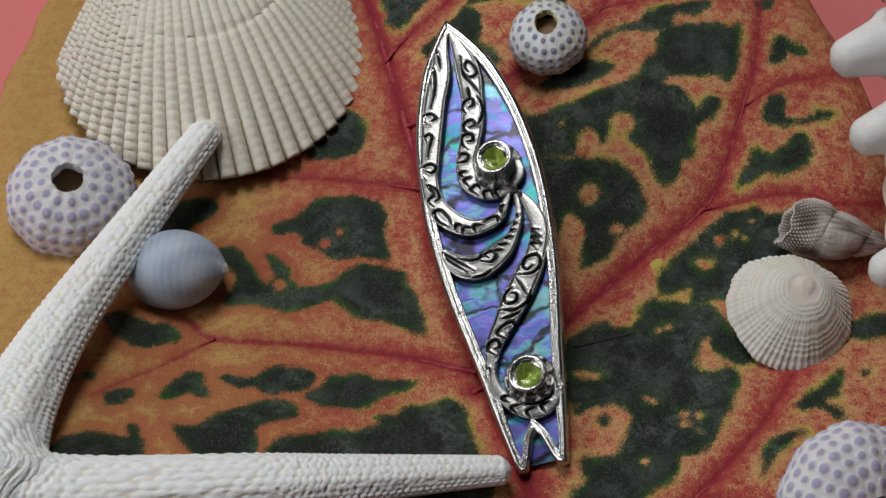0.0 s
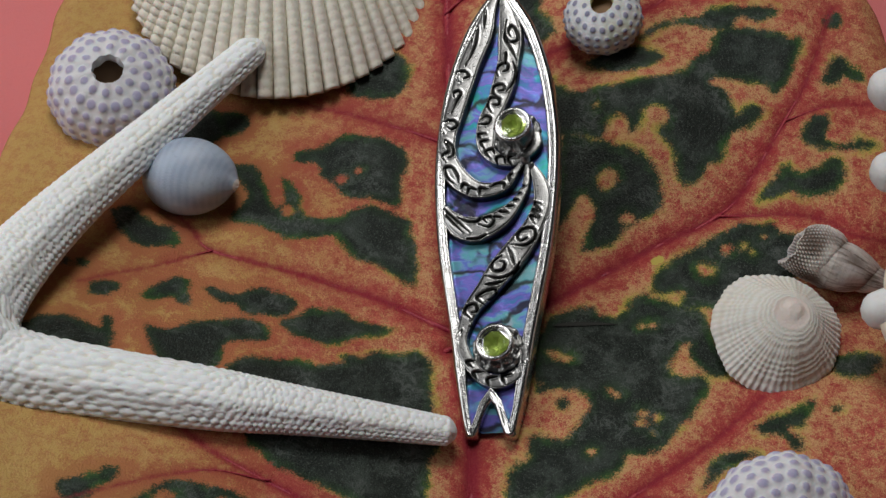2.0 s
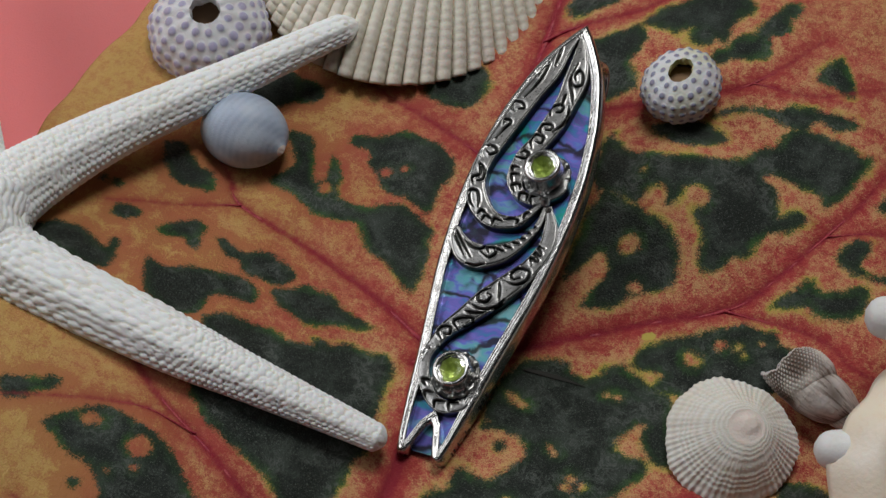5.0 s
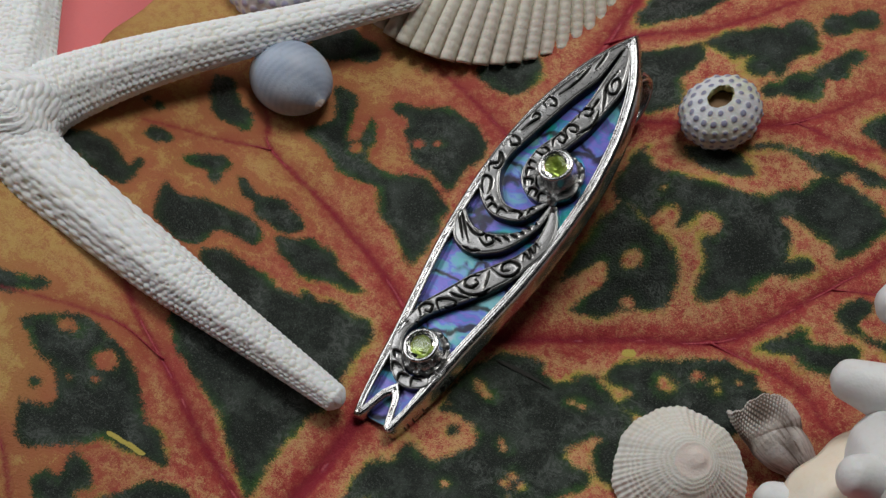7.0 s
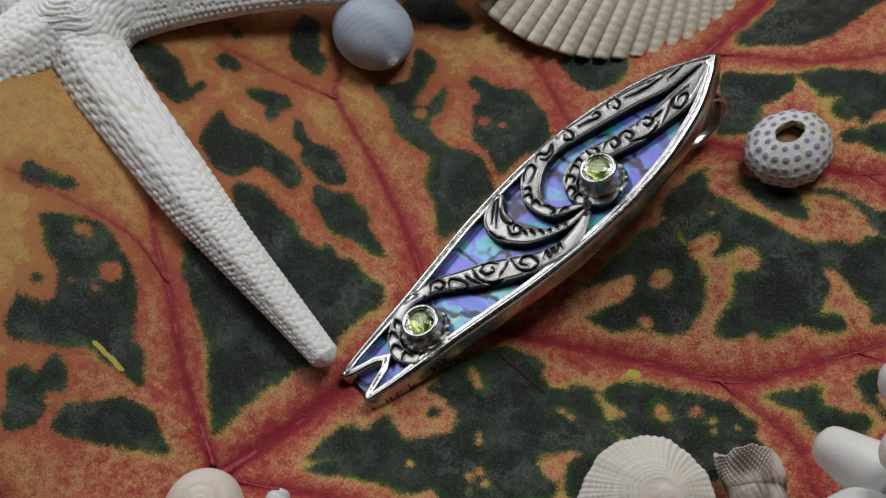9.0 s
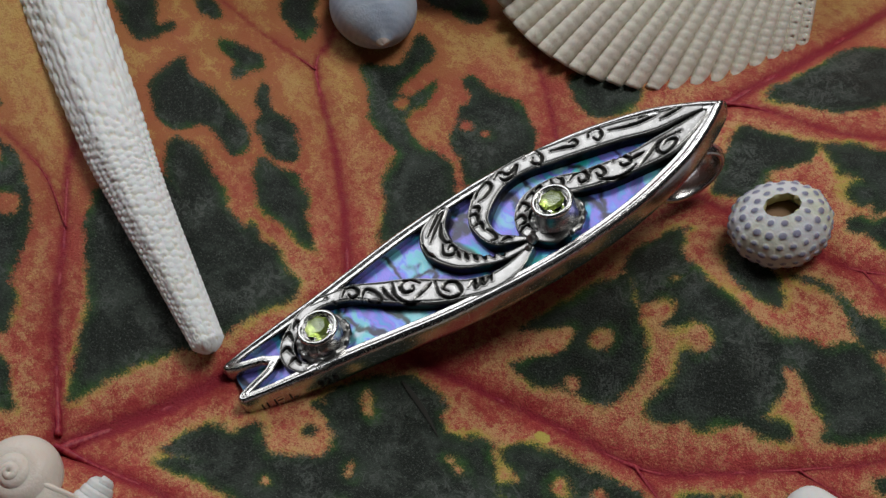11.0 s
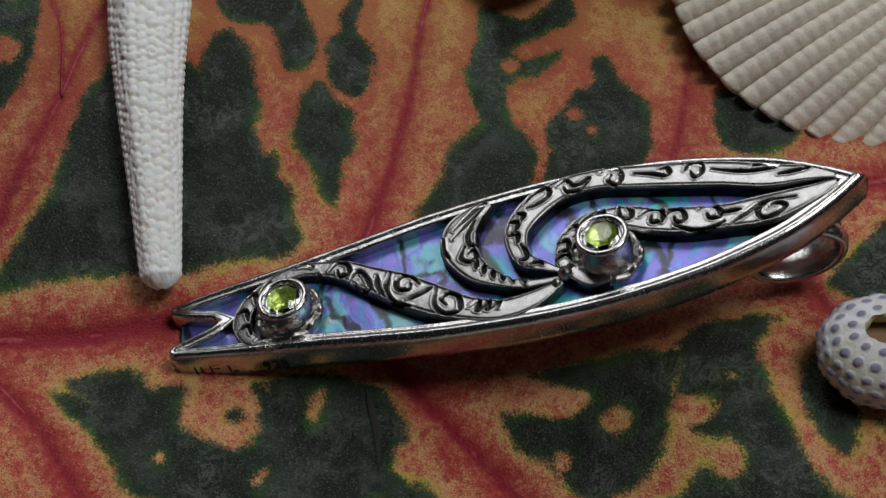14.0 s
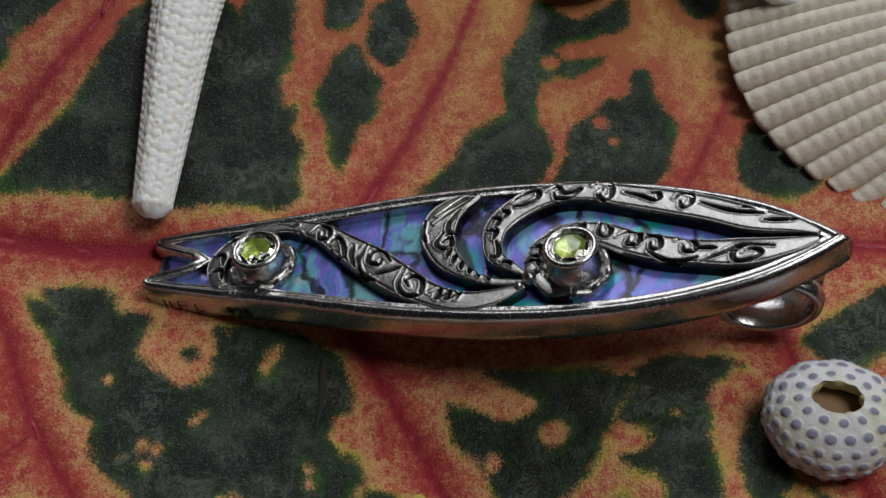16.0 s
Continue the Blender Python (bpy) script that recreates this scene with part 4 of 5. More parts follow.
    prof = [(-1.95, 0.0), (-1.75, 0.34), (-1.1, 0.52), (-0.4, 0.34), (-0.12, -0.1), (0.12, -0.1), (0.4, 0.34), (1.1, 0.52), (1.75, 0.34), (1.95, 0.0), (1.75, -0.28), (-1.75, -0.28)]
    verts = np.array([[0.4 + px, y + off * math.cos(t), z + off * math.sin(t)] for (y, z), t in zip(ring, a) for px, off in prof])
    rows = np.vstack([verts, verts[: len(prof)]])
    part("bail", (rows, [list(f) for f in quads(len(a) + 1, len(prof), True)]), SILVER, pendant, "wide grooved silver loop for a chain")
    # maker's mark, as plain strokes, and the fineness number on the side wall
    stamp = bpy.data.curves.new("hallmark", "FONT")
    stamp.body, stamp.size, stamp.extrude = "925", 1.35 * MM, 0.04 * MM
    probe = bpy.data.objects.new("hallmark", stamp)
    scene.collection.objects.link(probe)
    me = bpy.data.meshes.new_from_object(probe.evaluated_get(bpy.context.evaluated_depsgraph_get()))
    bpy.data.objects.remove(probe)
    me.materials.clear()
    me.materials.append(OXIDE)
    mark = new("hallmark", me)
    mark.parent = pendant
    mark.matrix_local = Matrix(((0.17, 0, 0.985, 3.69 * MM), (0.985, 0, -0.17, -18.5 * MM), (0, 1, 0, -2.1 * MM), (0, 0, 0, 1)))
    tagged(mark, "blackened fineness number stamped in the wall")
    strokes = []
    for k, (dy, dz, ly, lz) in enumerate(((0, 0, 0.16, 1.0), (0.35, 0.1, 0.16, 0.9), (0.9, 0, 0.16, 1.0), (1.1, 0.42, 0.5, 0.14), (1.1, 0.86, 0.5, 0.14), (1.95, 0, 0.16, 1.0), (2.15, 0.86, 0.4, 0.14), (2.15, 0.0, 0.4, 0.14))):
        y0, z0 = -23.6 + 1.3 * dy, -2.1 + dz
        x0, x1 = [float(np.interp(-y, [18.5, 22, 24.7], [3.70, 3.05, 2.50])) - 0.02 for y in (y0, y0 + ly)]
        strokes.append(([(x0, y0, z0), (x1, y0 + ly, z0), (x1, y0 + ly, z0 + lz), (x0, y0, z0 + lz), (x0 - 0.2, y0, z0), (x1 - 0.2, y0 + ly, z0), (x1 - 0.2, y0 + ly, z0 + lz), (x0 - 0.2, y0, z0 + lz)],
                        [[0, 1, 2, 3], [4, 7, 6, 5], [0, 4, 5, 1], [3, 2, 6, 7]]))
    part("maker_mark", joined(strokes), OXIDE, pendant, "blackened strokes stamped in the wall", False)
    return pendant


build_pendant()


# ---- shells and starfish ----
def bumps(u, v, pitch, seed, jitter=0.25):
    """Round nodules on a staggered lattice over (u, v) in millimetres: 0 in the hollows to 1 on top."""
    rng = np.random.RandomState(seed)
    table = rng.uniform(-jitter, jitter, (64, 64, 2))
    size = rng.uniform(0.8, 1.1, (64, 64))
    row_h = pitch * 0.9
    best = np.full(np.shape(u), 9.0)
    j0 = np.floor(v / row_h).astype(int)
    for dj in (-1, 0, 1):
        j = j0 + dj
        shift = 0.5 * (j % 2)
        i0 = np.floor(u / pitch - shift).astype(int)
        for di in (-1, 0, 1):
            i = i0 + di
            off = table[i % 64, j % 64]
            du = u / pitch - (i + shift + 0.5 + off[..., 0] * 0.7)
            dv = v / pitch - (j + 0.5 + off[..., 1] * 0.5) * 0.9
            best = np.minimum(best, np.hypot(du, dv) / (0.56 * size[i % 64, j % 64]))
    return np.sqrt(np.clip(1 - best**2, 0, 1))


def star_arm(path, r0, r1, seed):
    """A knobbly arm along a bowed line from the middle to its blunt tip, flattened below."""
    rough = spline(path, 200)
    length = np.linalg.norm(np.diff(rough, axis=0), axis=1).sum()
    n, sides = int(length / 0.13), 168
    line = spline(path, n)
    t = np.linspace(0, 1, n)
    d = np.gradient(line, axis=0)
    d /= np.linalg.norm(d, axis=1)[:, None]
    across = np.cross(d, (0, 0, 1))
    across /= np.linalg.norm(across, axis=1)[:, None]
    up = np.cross(across, d)
    r = (r0 + (r1 - r0) * t**0.66) * np.clip(1.25 * (1 - t) * length / r1, 0.02, 1) ** 0.45
    a = np.linspace(0, 2 * math.pi, sides, endpoint=False)
    rr, aa = np.meshgrid(r, a, indexing="ij")
    u = np.outer(t * length, np.ones(sides))
    around = (((aa - math.pi / 2 + math.pi) % (2 * math.pi)) - math.pi) * rr
    top = bumps(u, around, 0.86, seed, 0.30)
    rows = bumps(u, aa * 3.3, 0.82, seed + 1, 0.08)
    lateral = np.exp(-(((np.abs(((aa - math.pi / 2 + math.pi) % (2 * math.pi)) - math.pi) - 1.35) / 0.5) ** 2))
    h = top * (1 - lateral) + rows * lateral
    # small pits along the arm's crown
    pits = bumps(u + 0.4, around, 1.6, seed + 2, 0.4)
    pit = np.clip((pits - 0.965) / 0.02, 0, 1) * (np.sin(aa) > 0.45)
    h = h * (1 - 0.7 * pit) - 0.25 * pit
    rad = rr * (1 + 0.025 * np.sin(7 * aa + 0.5)) + (0.19 + 0.12 * lateral) * (h - 0.5) * np.clip(rr / 3.6, 0.25, 1)
    lift = np.where(np.sin(aa) < 0, 0.62, 0.92)
    verts = line[:, None] + (rad * np.cos(aa))[..., None] * across[:, None] + (rad * np.sin(aa) * lift)[..., None] * up[:, None]
    return (verts.reshape(-1, 3), quads(n, sides, True)), h


def build_starfish():
    cx, cy, cz = -50.0, -16.8, 5.0
    star = thing("starfish", place(cx, cy, 0), "dried white knobbly starfish lying on leaf and shell", "starfish")
    arms = [
        ([(-43.3, -18.9, 4.6), (-26, -20.1, 4.0), (-18, -20.2, 3.3), (-10.4, -19.9, 2.0), (-2.8, -19.6, 0.6)], 5.1, 1.38),
        ([(-47.8, -8.3, 4.2), (-43.7, 1.3, 3.4), (-36.1, 13.8, 3.0), (-27.6, 25.8, 4.0)], 5.3, 1.75),
        ([(-50, -32, 4), (-48, -46, 2.4), (-47, -64, 1)], 5.3, 2),
        ([(-66, -22, 4), (-80, -27, 1), (-98, -33, -3)], 5.3, 2),
        ([(-58.5, -5, 4.5), (-68, 8, 3), (-80, 24, 1)], 5.3, 2),
    ]
    a, ph = np.meshgrid(np.linspace(0, 2 * math.pi, 220, endpoint=False), np.linspace(0.02, 1.75, 90))
    h = bumps(a * 4.0 * np.sin(ph).clip(0.3), ph * 7.5, 1.0, 77, 0.35)
    wob = 1 + 0.10 * np.cos(5 * a + 0.9)
    disc = np.stack([(6.7 * wob + 0.22 * h) * np.sin(ph) * np.cos(a), (6.7 * wob + 0.22 * h) * np.sin(ph) * np.sin(a), cz - 0.5 + (5.4 + 0.3 * h) * np.cos(ph)], -1)
    part("disc", (disc.reshape(-1, 3), quads(90, 220, True)), STAR, star, "", True, rise=np.clip(0.35 + h.ravel() * 1.3, 0, 1))
    for k, (path, r0, r1) in enumerate(arms):
        geo, h = star_arm([(0, 0, cz)] + [(x - cx, y - cy, z) for x, y, z in path], r0, r1, 20 + 3 * k)
        part("arm", geo, STAR, star, "", True, rise=np.clip(0.35 + h.ravel() * 1.3, 0, 1))


def build_urchin(name, m, r, height, pitch, hole, mat, label, seed, oval=1.0, rim=None, dot=0.41):
    """An urchin's empty case: a flattened round with rows of knobs and an open mouth."""
    n, sides = 110, 200
    t = np.linspace(0, 1, n)
    phi = math.asin(hole / r) + t * (math.pi * 0.93 - math.asin(hole / r))
    a = np.linspace(0, 2 * math.pi, sides, endpoint=False)
    pp, aa = np.meshgrid(phi, a, indexing="ij")
    best = np.full(pp.shape, 9.0)
    rings = int(round(math.pi * r * 0.8 / pitch))
    for j in range(rings + 1):
        f = math.asin(hole / r) + 0.16 + j * (math.pi * 0.93 / rings)
        count = max(6, int(round(2 * math.pi * r * math.sin(min(f, math.pi - 0.3)) / pitch / 2)) * 2)
        wide = 1.0 if j % 2 else 0.8
        da = (aa / (2 * math.pi) * count + 0.5 * (j % 2)) % 1 - 0.5
        best = np.minimum(best, np.hypot(da * 2 * math.pi / count * r * np.sin(pp), (pp - f) * r * 0.85) / (pitch * dot * wide))
    knob = np.clip(1 - best**2, 0, 1)
    fluted = 1 + 0.015 * np.cos(10 * aa)
    rad = r * fluted + 0.26 * np.sqrt(knob) * pitch * 0.6
    long = 1 + (oval - 1) * np.exp(-3 * t)[:, None]
    verts = np.stack([rad * np.sin(pp) * np.cos(aa), rad * np.sin(pp) * np.sin(aa) * long, height / 2 * rad / r * np.cos(pp)], -1)
    inner = []
    wob = 1 + 0.06 * np.sin(5 * a + seed) + 0.04 * np.sin(9 * a)
    for k, (f, dz) in enumerate(((1.0, -0.1), (0.93, -0.5), (0.97, -1.2), (1.3, -2.2))):
        inner.append(np.stack([hole * f * wob * np.cos(a), hole * oval * f * wob * np.sin(a), verts[0, :, 2] + dz * r / 6], -1))
    ob = thing(name, m, label, "sea urchin")
    part("case", (verts.reshape(-1, 3), quads(n, sides, True)), mat, ob, "", True, rise=np.clip(knob * 2.2, 0, 1))
    ring = np.vstack([verts[0][None], np.array(inner)]).reshape(-1, 3)
    part("mouth_rim", (ring, quads(5, sides, True)), rim or mat, ob, "", True, rise=np.zeros(len(ring)))
    # flat disc under the mouth, its dark brown painting the shade inside
    disc = np.c_[1.6 * hole * np.cos(a[::8]), 1.6 * hole * np.sin(a[::8]), np.full(25, height / 2 - 2.6 * r / 6)]
    part("hollow", (disc, [list(range(25))]), HOLLOW, ob, "dark brown disc painting the shaded inside")
    return ob


def build_scallop(m, width, length, height, ribs, label):
    """A ribbed half shell lying dome up; its beak at the origin, its margin towards -y."""
    n, sides = 150, 620
    t = np.linspace(0.02, 1, n)
    a = np.linspace(-1.62, 1.62, sides)
    tt, aa = np.meshgrid(t, a, indexing="ij")
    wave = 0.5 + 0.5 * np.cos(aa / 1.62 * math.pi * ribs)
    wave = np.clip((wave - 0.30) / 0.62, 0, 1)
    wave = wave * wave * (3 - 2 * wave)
    which = np.round(aa / 1.62 * ribs / 2).astype(int)
    phase = np.random.RandomState(8).uniform(0, 6.28, 200)[which % 200]
    beads = 0.5 + 0.5 * np.sin(tt * length / 0.9 * 2 * math.pi + phase + 2.6 * np.sin(tt * 9 + 2 * phase))
    far = tt * length * (1 - 0.10 * (1 - np.cos(aa))) * (1 + 0.026 * wave * tt)
    x = far * np.sin(aa) * width / (2 * length * 0.78)
    y = -far * (0.52 * np.cos(aa) + 0.48)
    z = height * (1 - tt**2.4) * 1.0 * (1 - 0.25 * np.abs(np.sin(aa)) ** 3) * np.clip(tt * 6, 0, 1) ** 0.5
    growth = 0.25 * np.exp(-((tt - 0.62) / 0.012) ** 2)
    z = z + tt * (1.15 * wave + (0.10 + 0.22 * np.clip(-aa * 1.2, 0, 1)) * wave * beads) - growth + 0.3
    ob = thing("cockle_shell", m, "large cream cockle shell with beaded ribs, dome up", "seashell")
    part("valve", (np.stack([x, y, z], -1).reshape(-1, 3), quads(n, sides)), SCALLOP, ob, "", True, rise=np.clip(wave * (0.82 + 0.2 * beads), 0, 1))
    ob.children[0].modifiers.new("thickness", "SOLIDIFY").thickness = 0.5 * MM
    knob = bead(0, 0.4, 1.6, 2.0, 16, 28)
    part("beak", (knob[0] * (1.3, 1.0, 0.8), knob[1]), SCALLOP, ob, "", True, rise=np.full(len(knob[0]), 0.8))
    return tagged(ob, label)


def build_limpet(m, rx, ry, height):
    """A low cone with growth rings, ribs that fade towards the top, and a smooth worn apex."""
    n, sides = 110, 420
    t = np.linspace(0.0, 1, n)
    a = np.linspace(0, 2 * math.pi, sides, endpoint=False)
    tt, aa = np.meshgrid(t, a, indexing="ij")
    fade = np.clip((tt - 0.62) * 2.8, 0, 1)
    ribs = (0.5 + 0.5 * np.cos(60 * aa + 1.4 * np.sin(2 * aa) + 0.8 * np.sin(5 * aa))) * (0.7 + 0.3 * np.sin(3 * aa + 2))
    wander = tt + 0.012 * np.sin(3 * aa + 1) + 0.008 * np.sin(7 * aa) + 0.004 * np.sin(23 * aa)
    rings = 0.5 + 0.5 * np.sin(wander * 2 * math.pi * 13 + 2 * np.sin(wander * 17))
    edge = 1 + 0.018 * ribs + 0.022 * np.sin(3 * aa + 1) + 0.014 * np.sin(7 * aa) + 0.008 * np.sin(17 * aa)
    x = rx * tt * edge * np.cos(aa) + 1.3 * (1 - tt) ** 1.5
    y = ry * tt * edge * np.sin(aa) + 1.4 * (1 - tt) ** 1.5
    z = height * (1 - tt**1.65) * (1 - 0.05 * np.cos(aa) * tt) + fade * (0.03 * ribs + 0.05 * ribs * rings) + 0.05 * rings * np.clip(tt * 2, 0, 1)
    z = z - 0.8 * np.exp(-((tt / 0.26) ** 2)) + 0.32 * np.exp(-((tt / 0.14) ** 4))
    ob = thing("limpet_shell", m, "small off-white limpet shell with fine rings and ribs", "seashell")
    verts, cut = np.stack([x, y, z], -1), 30
    rise = np.clip(0.14 * ribs * fade + 0.26 * rings + 0.54 + 0.25 * fade * (1 + np.sin(aa + 2.2)) / 2, 0, 1)
    part("cone", (verts[cut:].reshape(-1, 3), quads(n - cut, sides, True)), LIMPET, ob, "", True, rise=rise[cut:])
    part("apex", (verts[: cut + 1].reshape(-1, 3), quads(cut + 1, sides, True)), NUB, ob, "smooth pinkish worn apex")
    return ob


def whorls(turns, r_big, shrink, rise, fat=1.0, n=420, sides=64, ridge=0.0, ribs=0, open_end=True):
    """A coiled snail tube, from the mouth to the point; the axis is +z."""
    s = np.linspace(0, turns, n)
    k = shrink**s
    a = -2 * math.pi * s
    cx, cy = r_big * k * np.cos(a), r_big * k * np.sin(a)
    cz = rise * (1 - k)
    rad = r_big * k * fat
    b = np.linspace(0, 2 * math.pi, sides, endpoint=False)
    ss, bb = np.meshgrid(s, b, indexing="ij")
    groove = 1 + ridge * np.cos(bb * 11) + (0.07 * np.cos(ribs * 2 * math.pi * ss) if ribs else 0)
    out = rad[:, None] * np.cos(bb) * groove
    x = (cx[:, None] + out * np.cos(a)[:, None])
    y = (cy[:, None] + out * np.sin(a)[:, None])
    z = cz[:, None] + rad[:, None] * 1.15 * np.sin(bb) * groove
    return (np.stack([x, y, z], -1).reshape(-1, 3), quads(n, sides, True)), (groove - groove.min()) / (np.ptp(groove) + 1e-6)


def build_turban(m):
    """A worn pointed shell: its mouth at the origin, its spire along +z, whorls marked by a winding seam."""
    n, sides, length = 240, 260, 11.5
    t = np.linspace(0, 1, n)
    a = np.linspace(0, 2 * math.pi, sides, endpoint=False)
    tt, aa = np.meshgrid(t, a, indexing="ij")
    profile = np.interp(t, [0, 0.06, 0.18, 0.34, 0.5, 0.7, 0.88, 1.0], [2.15, 2.45, 2.75, 2.85, 2.35, 1.55, 0.75, 0.1])
    coil = -3.4 * np.log(1.12 - tt) / 2.2 + aa / (2 * math.pi) + 0.35
    bulge = np.sin(math.pi * (coil % 1.0)) ** 0.55
    shoulder = np.clip((tt - 0.22) * 8, 0, 1)
    hatch = np.abs(np.sin(aa * 19 + tt * 24)) * np.abs(np.sin(aa * 19 - tt * 90))
    lattice = np.exp(-((tt / 0.24) ** 4))
    ribs = 0.5 + 0.5 * np.sin(tt * 120)
    streak = lump(aa * 8, tt * 5, 1.4, 12)
    worn = lump(aa * 2.4, tt * 11, 3.0, 9)
    r = profile[:, None] * (1 + shoulder * (0.17 * bulge - 0.12) + 0.03 * worn) + 0.22 * lattice * hatch + 0.012 * ribs
    r = r * (1 + 0.10 * np.cos(aa - 0.6) * (tt < 0.5) * np.cos(tt * math.pi))
    lip = 0.55 * np.sin(aa + 0.8) + 0.22 * np.sin(3 * aa) + 0.10 * np.sin(8 * aa + 1)
    z = length * tt + lip * (1 - tt) ** 6
    verts = np.stack([r * np.cos(aa), r * np.sin(aa), z], -1)
    ob = thing("turban_shell", m, "small weathered grey spiral shell with a broken mouth", "seashell")
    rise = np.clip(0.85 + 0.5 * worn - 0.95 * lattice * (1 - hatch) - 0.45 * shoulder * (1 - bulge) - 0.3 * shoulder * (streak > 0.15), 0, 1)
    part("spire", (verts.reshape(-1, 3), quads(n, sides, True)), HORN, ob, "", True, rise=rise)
    mouth = np.vstack([verts[0] * (f, f, 1) + (0, 0, dz) for f, dz in ((1.0, 0), (0.93, -0.12), (0.85, 0.05), (0.78, 0.9), (0.6, 2.2), (0.15, 3.2))])
    # rise falls ring by ring inwards, putting the hollow's shade into its colour
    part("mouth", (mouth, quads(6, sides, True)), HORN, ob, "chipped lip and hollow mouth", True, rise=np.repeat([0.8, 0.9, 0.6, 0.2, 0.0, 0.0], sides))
    return ob


def build_snail(name, m, mat, label, **shape):
    ob = thing(name, m, label, "seashell")
    geo, rise = whorls(**shape)
    rise = 0.75 + 0.2 * np.sin(np.arange(len(rise)) * 0.11)[:, None] * np.ones(rise.shape)
    part("coil", geo, mat, ob, "", True, rise=rise)
    sides = 64
    rim = geo[0][:sides]
    mid = rim.mean(0)
    ring = np.vstack([mid + (rim - mid) * f + np.array((0, off, 0)) for f, off in ((1.0, 0.0), (1.04, 0.25), (0.97, 0.45), (0.86, 0.25), (0.78, -0.8), (0.5, -1.6))])
    part("mouth", (ring, quads(6, sides, True)), mat, ob, "", True, rise=np.full(len(ring), 0.8))
    return ob


def build_slate_shell(m):
    """A smooth rounded dome of a shell with faint growth lines and a worn nub."""
    n, sides = 90, 160
    t = np.linspace(0, math.pi, n)
    a = np.linspace(0, 2 * math.pi, sides, endpoint=False)
    tt, aa = np.meshgrid(t, a, indexing="ij")
    lines = 0.5 + 0.5 * np.sin(tt * 38 + 1.5 * np.sin(aa) + 0.4 * np.sin(5 * aa))
    r = 1 + 0.0012 * lines + 0.012 * np.sin(3 * tt + 2 * aa) + 0.05 * np.cos(aa - 0.5) * np.sin(tt)
    pinch = 1 - 0.10 * (np.cos(tt) > 0) * np.cos(tt) ** 2
    verts = np.stack([5.0 * r * np.cos(tt), 4.3 * r * pinch * np.sin(tt) * np.cos(aa), 3.7 * r * pinch * np.sin(tt) * np.sin(aa)], -1)
    verts[..., 0] += 0.5 * np.exp(-((tt / 0.22) ** 2))
    ob = thing("nerite_shell", m, "smooth slate-blue rounded snail shell", "seashell")
    rise = 0.55 + 0.2 * lines + 0.25 * np.sin(5 * tt + 3 * np.sin(2 * aa))
    part("dome", (verts[5:].reshape(-1, 3), quads(n - 5, sides, True)), SLATE, ob, "", True, rise=rise[5:])
    part("nub", (verts[:6].reshape(-1, 3), quads(6, sides, True)), NUB, ob, "pale worn nub")
    return ob


def spine(base, tip, r):
    p = spline([base, (np.array(base) * 0.45 + np.array(tip) * 0.55) + np.array((0, 0, 0.6)), tip], 14)
    rad = r * (2.2 - 1.2 * np.linspace(0, 1, 14) ** 0.5)
    rad[-3:] *= (0.95, 0.78, 0.3)
    return tube(p, rad, 14)


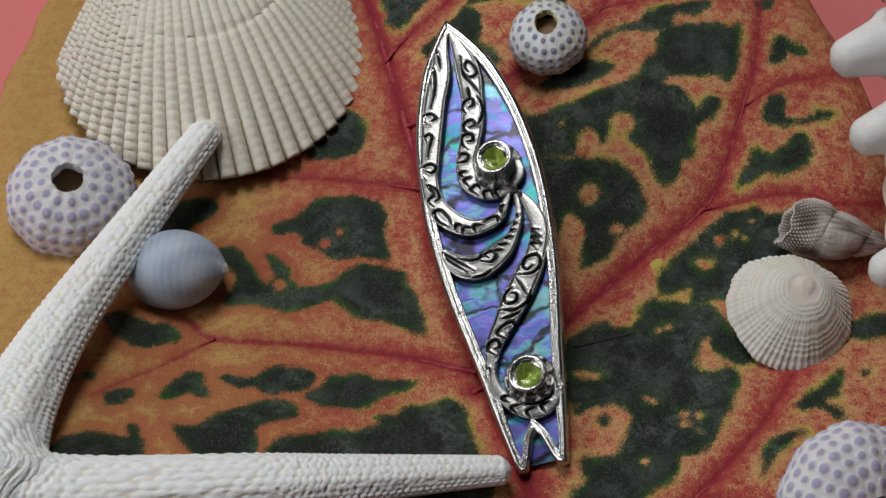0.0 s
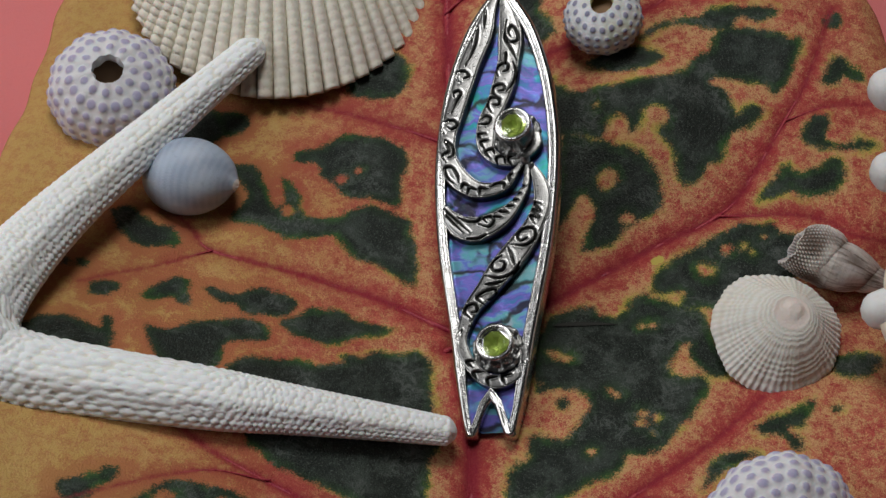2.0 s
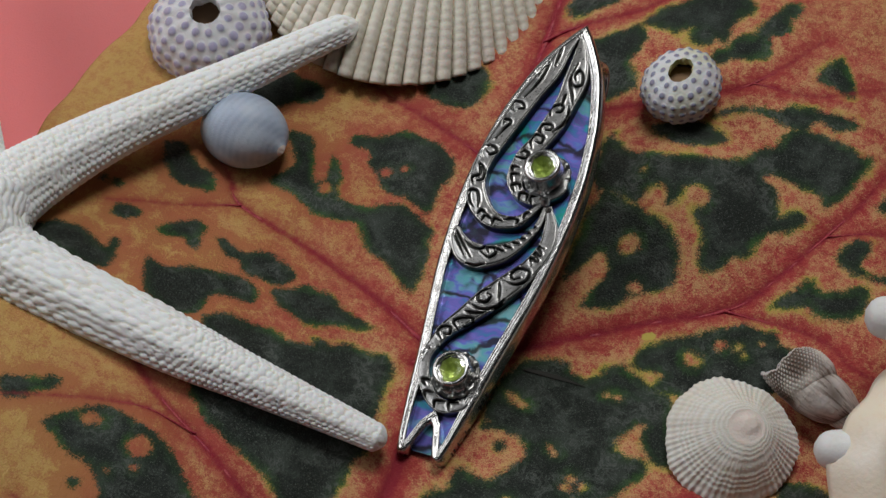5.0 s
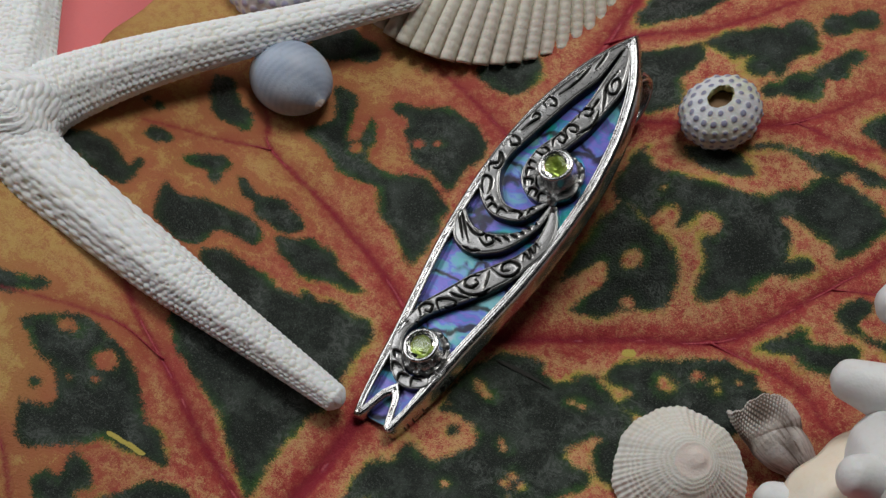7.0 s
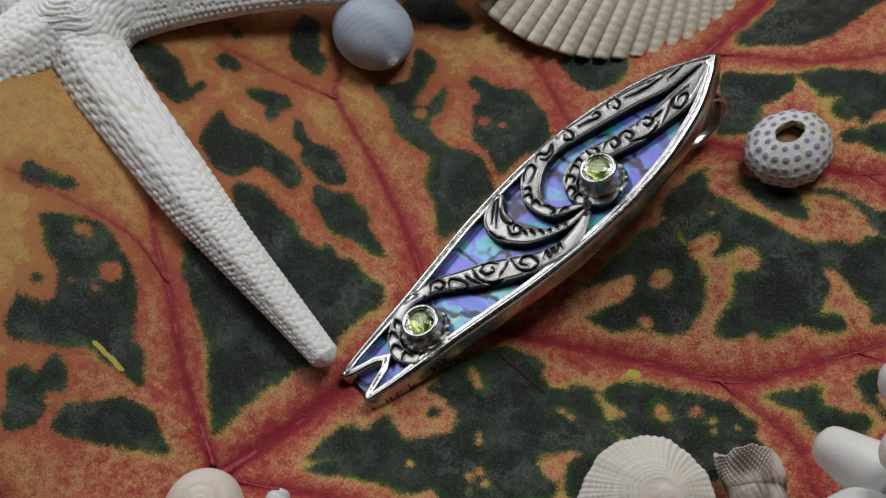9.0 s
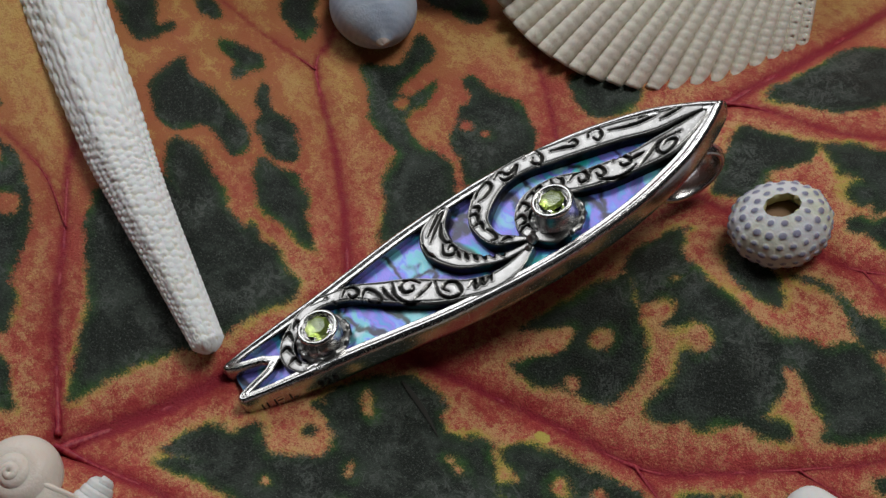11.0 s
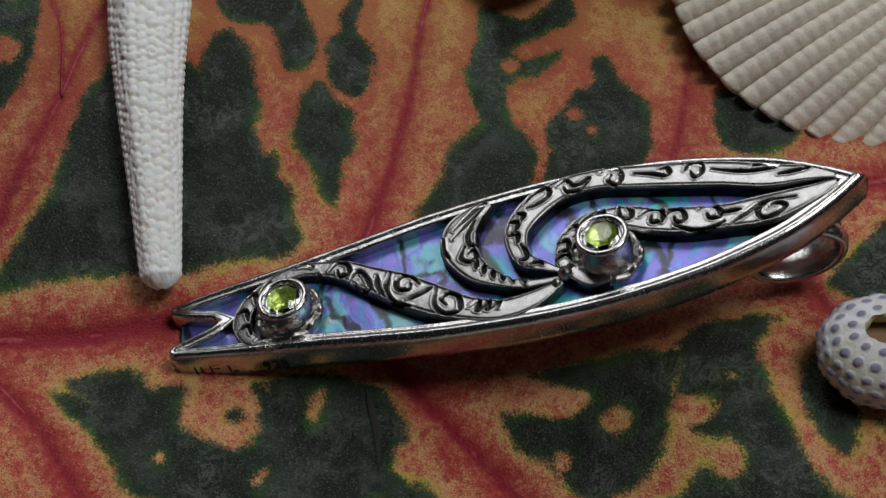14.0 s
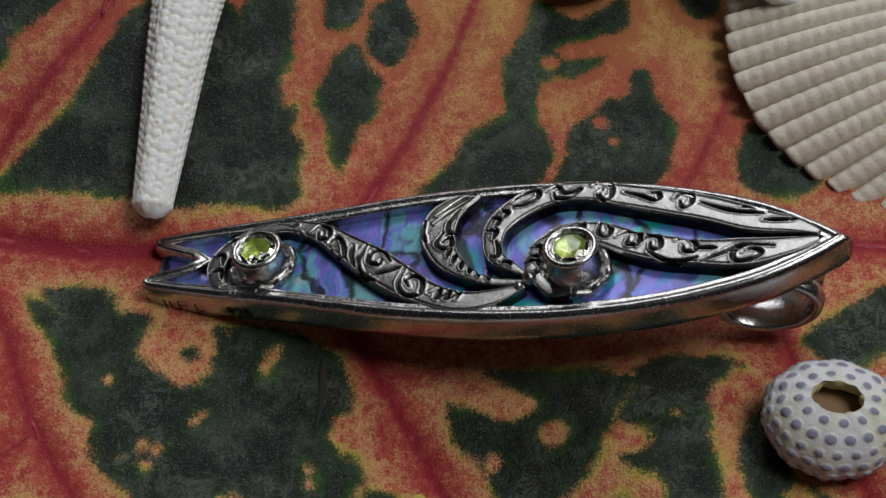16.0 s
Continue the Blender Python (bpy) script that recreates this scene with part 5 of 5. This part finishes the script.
def build_murex(m):
    """A big knobbed shell lying along +y: whorled body, blunt hollow spines in rows, a flared lip."""
    ob = thing("spiny_shell", m, "large white spiny sea snail shell with an apricot lip", "seashell")
    geo, rise = whorls(3.4, 5.4, 0.62, 26.0, 1.0, 520, 72, 0.015)
    turn = np.array(Matrix.Rotation(radians(-90), 3, "X"))
    part("coil", (geo[0] @ turn.T + (0, -6, 0), geo[1]), MUREX, ob, "", True, rise=rise)
    # the lip: a broad flare from the body down towards the leaf
    foot = spline([(-5.5, 4.4, -4.6), (-7.7, -0.5, -2.1), (-9.6, -6.3, 1.0), (-10.1, -11.8, 1.3), (-6.5, -18.8, 0.9), (-0.5, -21.9, 1.4)], 60)
    root = spline([(-2.5, 6.2, -1.1), (-3.5, 0.9, 1.8), (-4.0, -4.8, 3.7), (-3.5, -10.4, 3.8), (-2.5, -14.2, 3.0), (-0.5, -16.1, 1.7)], 60)
    rows = []
    for f in np.linspace(0, 1, 16):
        rows.append(root + (foot - root) * f + np.outer(0.2 * np.sin(np.linspace(0, 40, 60)) * f, (1, 0, 0)) + (0, 0, 1.2 * math.sin(math.pi * f)))
    flare = part("lip", (np.stack(rows, 0).reshape(-1, 3), quads(16, 60)), APRICOT, ob, "flared apricot lip")
    flare.modifiers.new("thickness", "SOLIDIFY").thickness = 1.2 * MM
    # blunt spines, by their tips
    for tx, ty, tz, thick in ((-13.0, 10.7, 2.0, 2.0), (-12.6, 2.5, 2.5, 1.9), (-12.7, -10.5, 0.9, 1.8), (-10.6, 18.6, 1.2, 1.9), (-6.5, -16.5, 0.9, 1.6), (-7.5, 15.8, 6.3, 1.8), (-7.0, 6.0, 9.2, 1.9), (-6.5, -5.1, 9.5, 1.8), (0.5, 13.2, 10.0, 1.8), (0.5, 0.3, 11.2, 1.8), (7.5, 9.1, 6.5, 1.8), (7.5, -4.3, 6.8, 1.8), (-3.5, 24.2, 0.7, 1.4)):
        tip = np.array((tx, ty, tz))
        base = np.array((0, ty + 1.5, 0)) + 0.5 * (tip - np.array((0, ty, 0)))
        part("spine", spine(base, tip, 0.88 * thick), MUREX, ob)
    return ob


build_starfish()
build_scallop(place(-30.3, 58.8, -0.6, 0, 0, 8), 28.6, 37.5, 10.5, 33, "large cream cockle shell with beaded ribs, dome up")
build_urchin("lilac_urchin", place(-43.3, 20.4, 0.9, 16, 0, 20), 6.7, 9.6, 1.35, 1.7, URCHIN_PURPLE, "lilac and white empty sea urchin case", 1)
build_urchin("dotted_urchin", place(8.6, 28.9, 7.6, 6, -6, -6), 4.1, 5.8, 1.02, 1.2, URCHIN_GREY, "small white sea urchin case with grey knobs", 2, 1.4, MOUTH, 0.34)
build_urchin("violet_urchin", place(26.1, -30.0, sit(26, -30) + 4.2, 50, 0, 25), 7.3, 8.8, 1.35, 1.7, URCHIN_PURPLE, "violet sea urchin case lying on its side", 3)
build_slate_shell(place(-32.8, 8.7, 0.9, 0, -8, -12))
build_limpet(place(26.8, -5.9, 1.0, 17, 4, 10), 6.3, 6.15, 4.2)
build_turban(look((28.6 * MM, 3.5 * MM, 2.8 * MM), (38.5 * MM, 0.7 * MM, 1.1 * MM)) @ Matrix.Rotation(math.pi, 4, "Y"))
build_snail("snail_shell", place(3.9, -37.4, sit(4, -37) + 2.4, 16, -10, 40), BEIGE, "glossy beige rounded snail shell", turns=3.6, r_big=2.6, shrink=0.52, rise=5.5, fat=1.3, ridge=0.003)
build_snail("turret_shell", place(10.6, -37.3, sit(10, -37) + 2.2, 0, -66, -52), MUREX, "tiny white pointed turret shell", turns=6.0, r_big=1.6, shrink=0.80, rise=9.0, fat=1.2, ridge=0.02, ribs=0)
build_murex(place(47.0, 4.0, 9.0, 28))
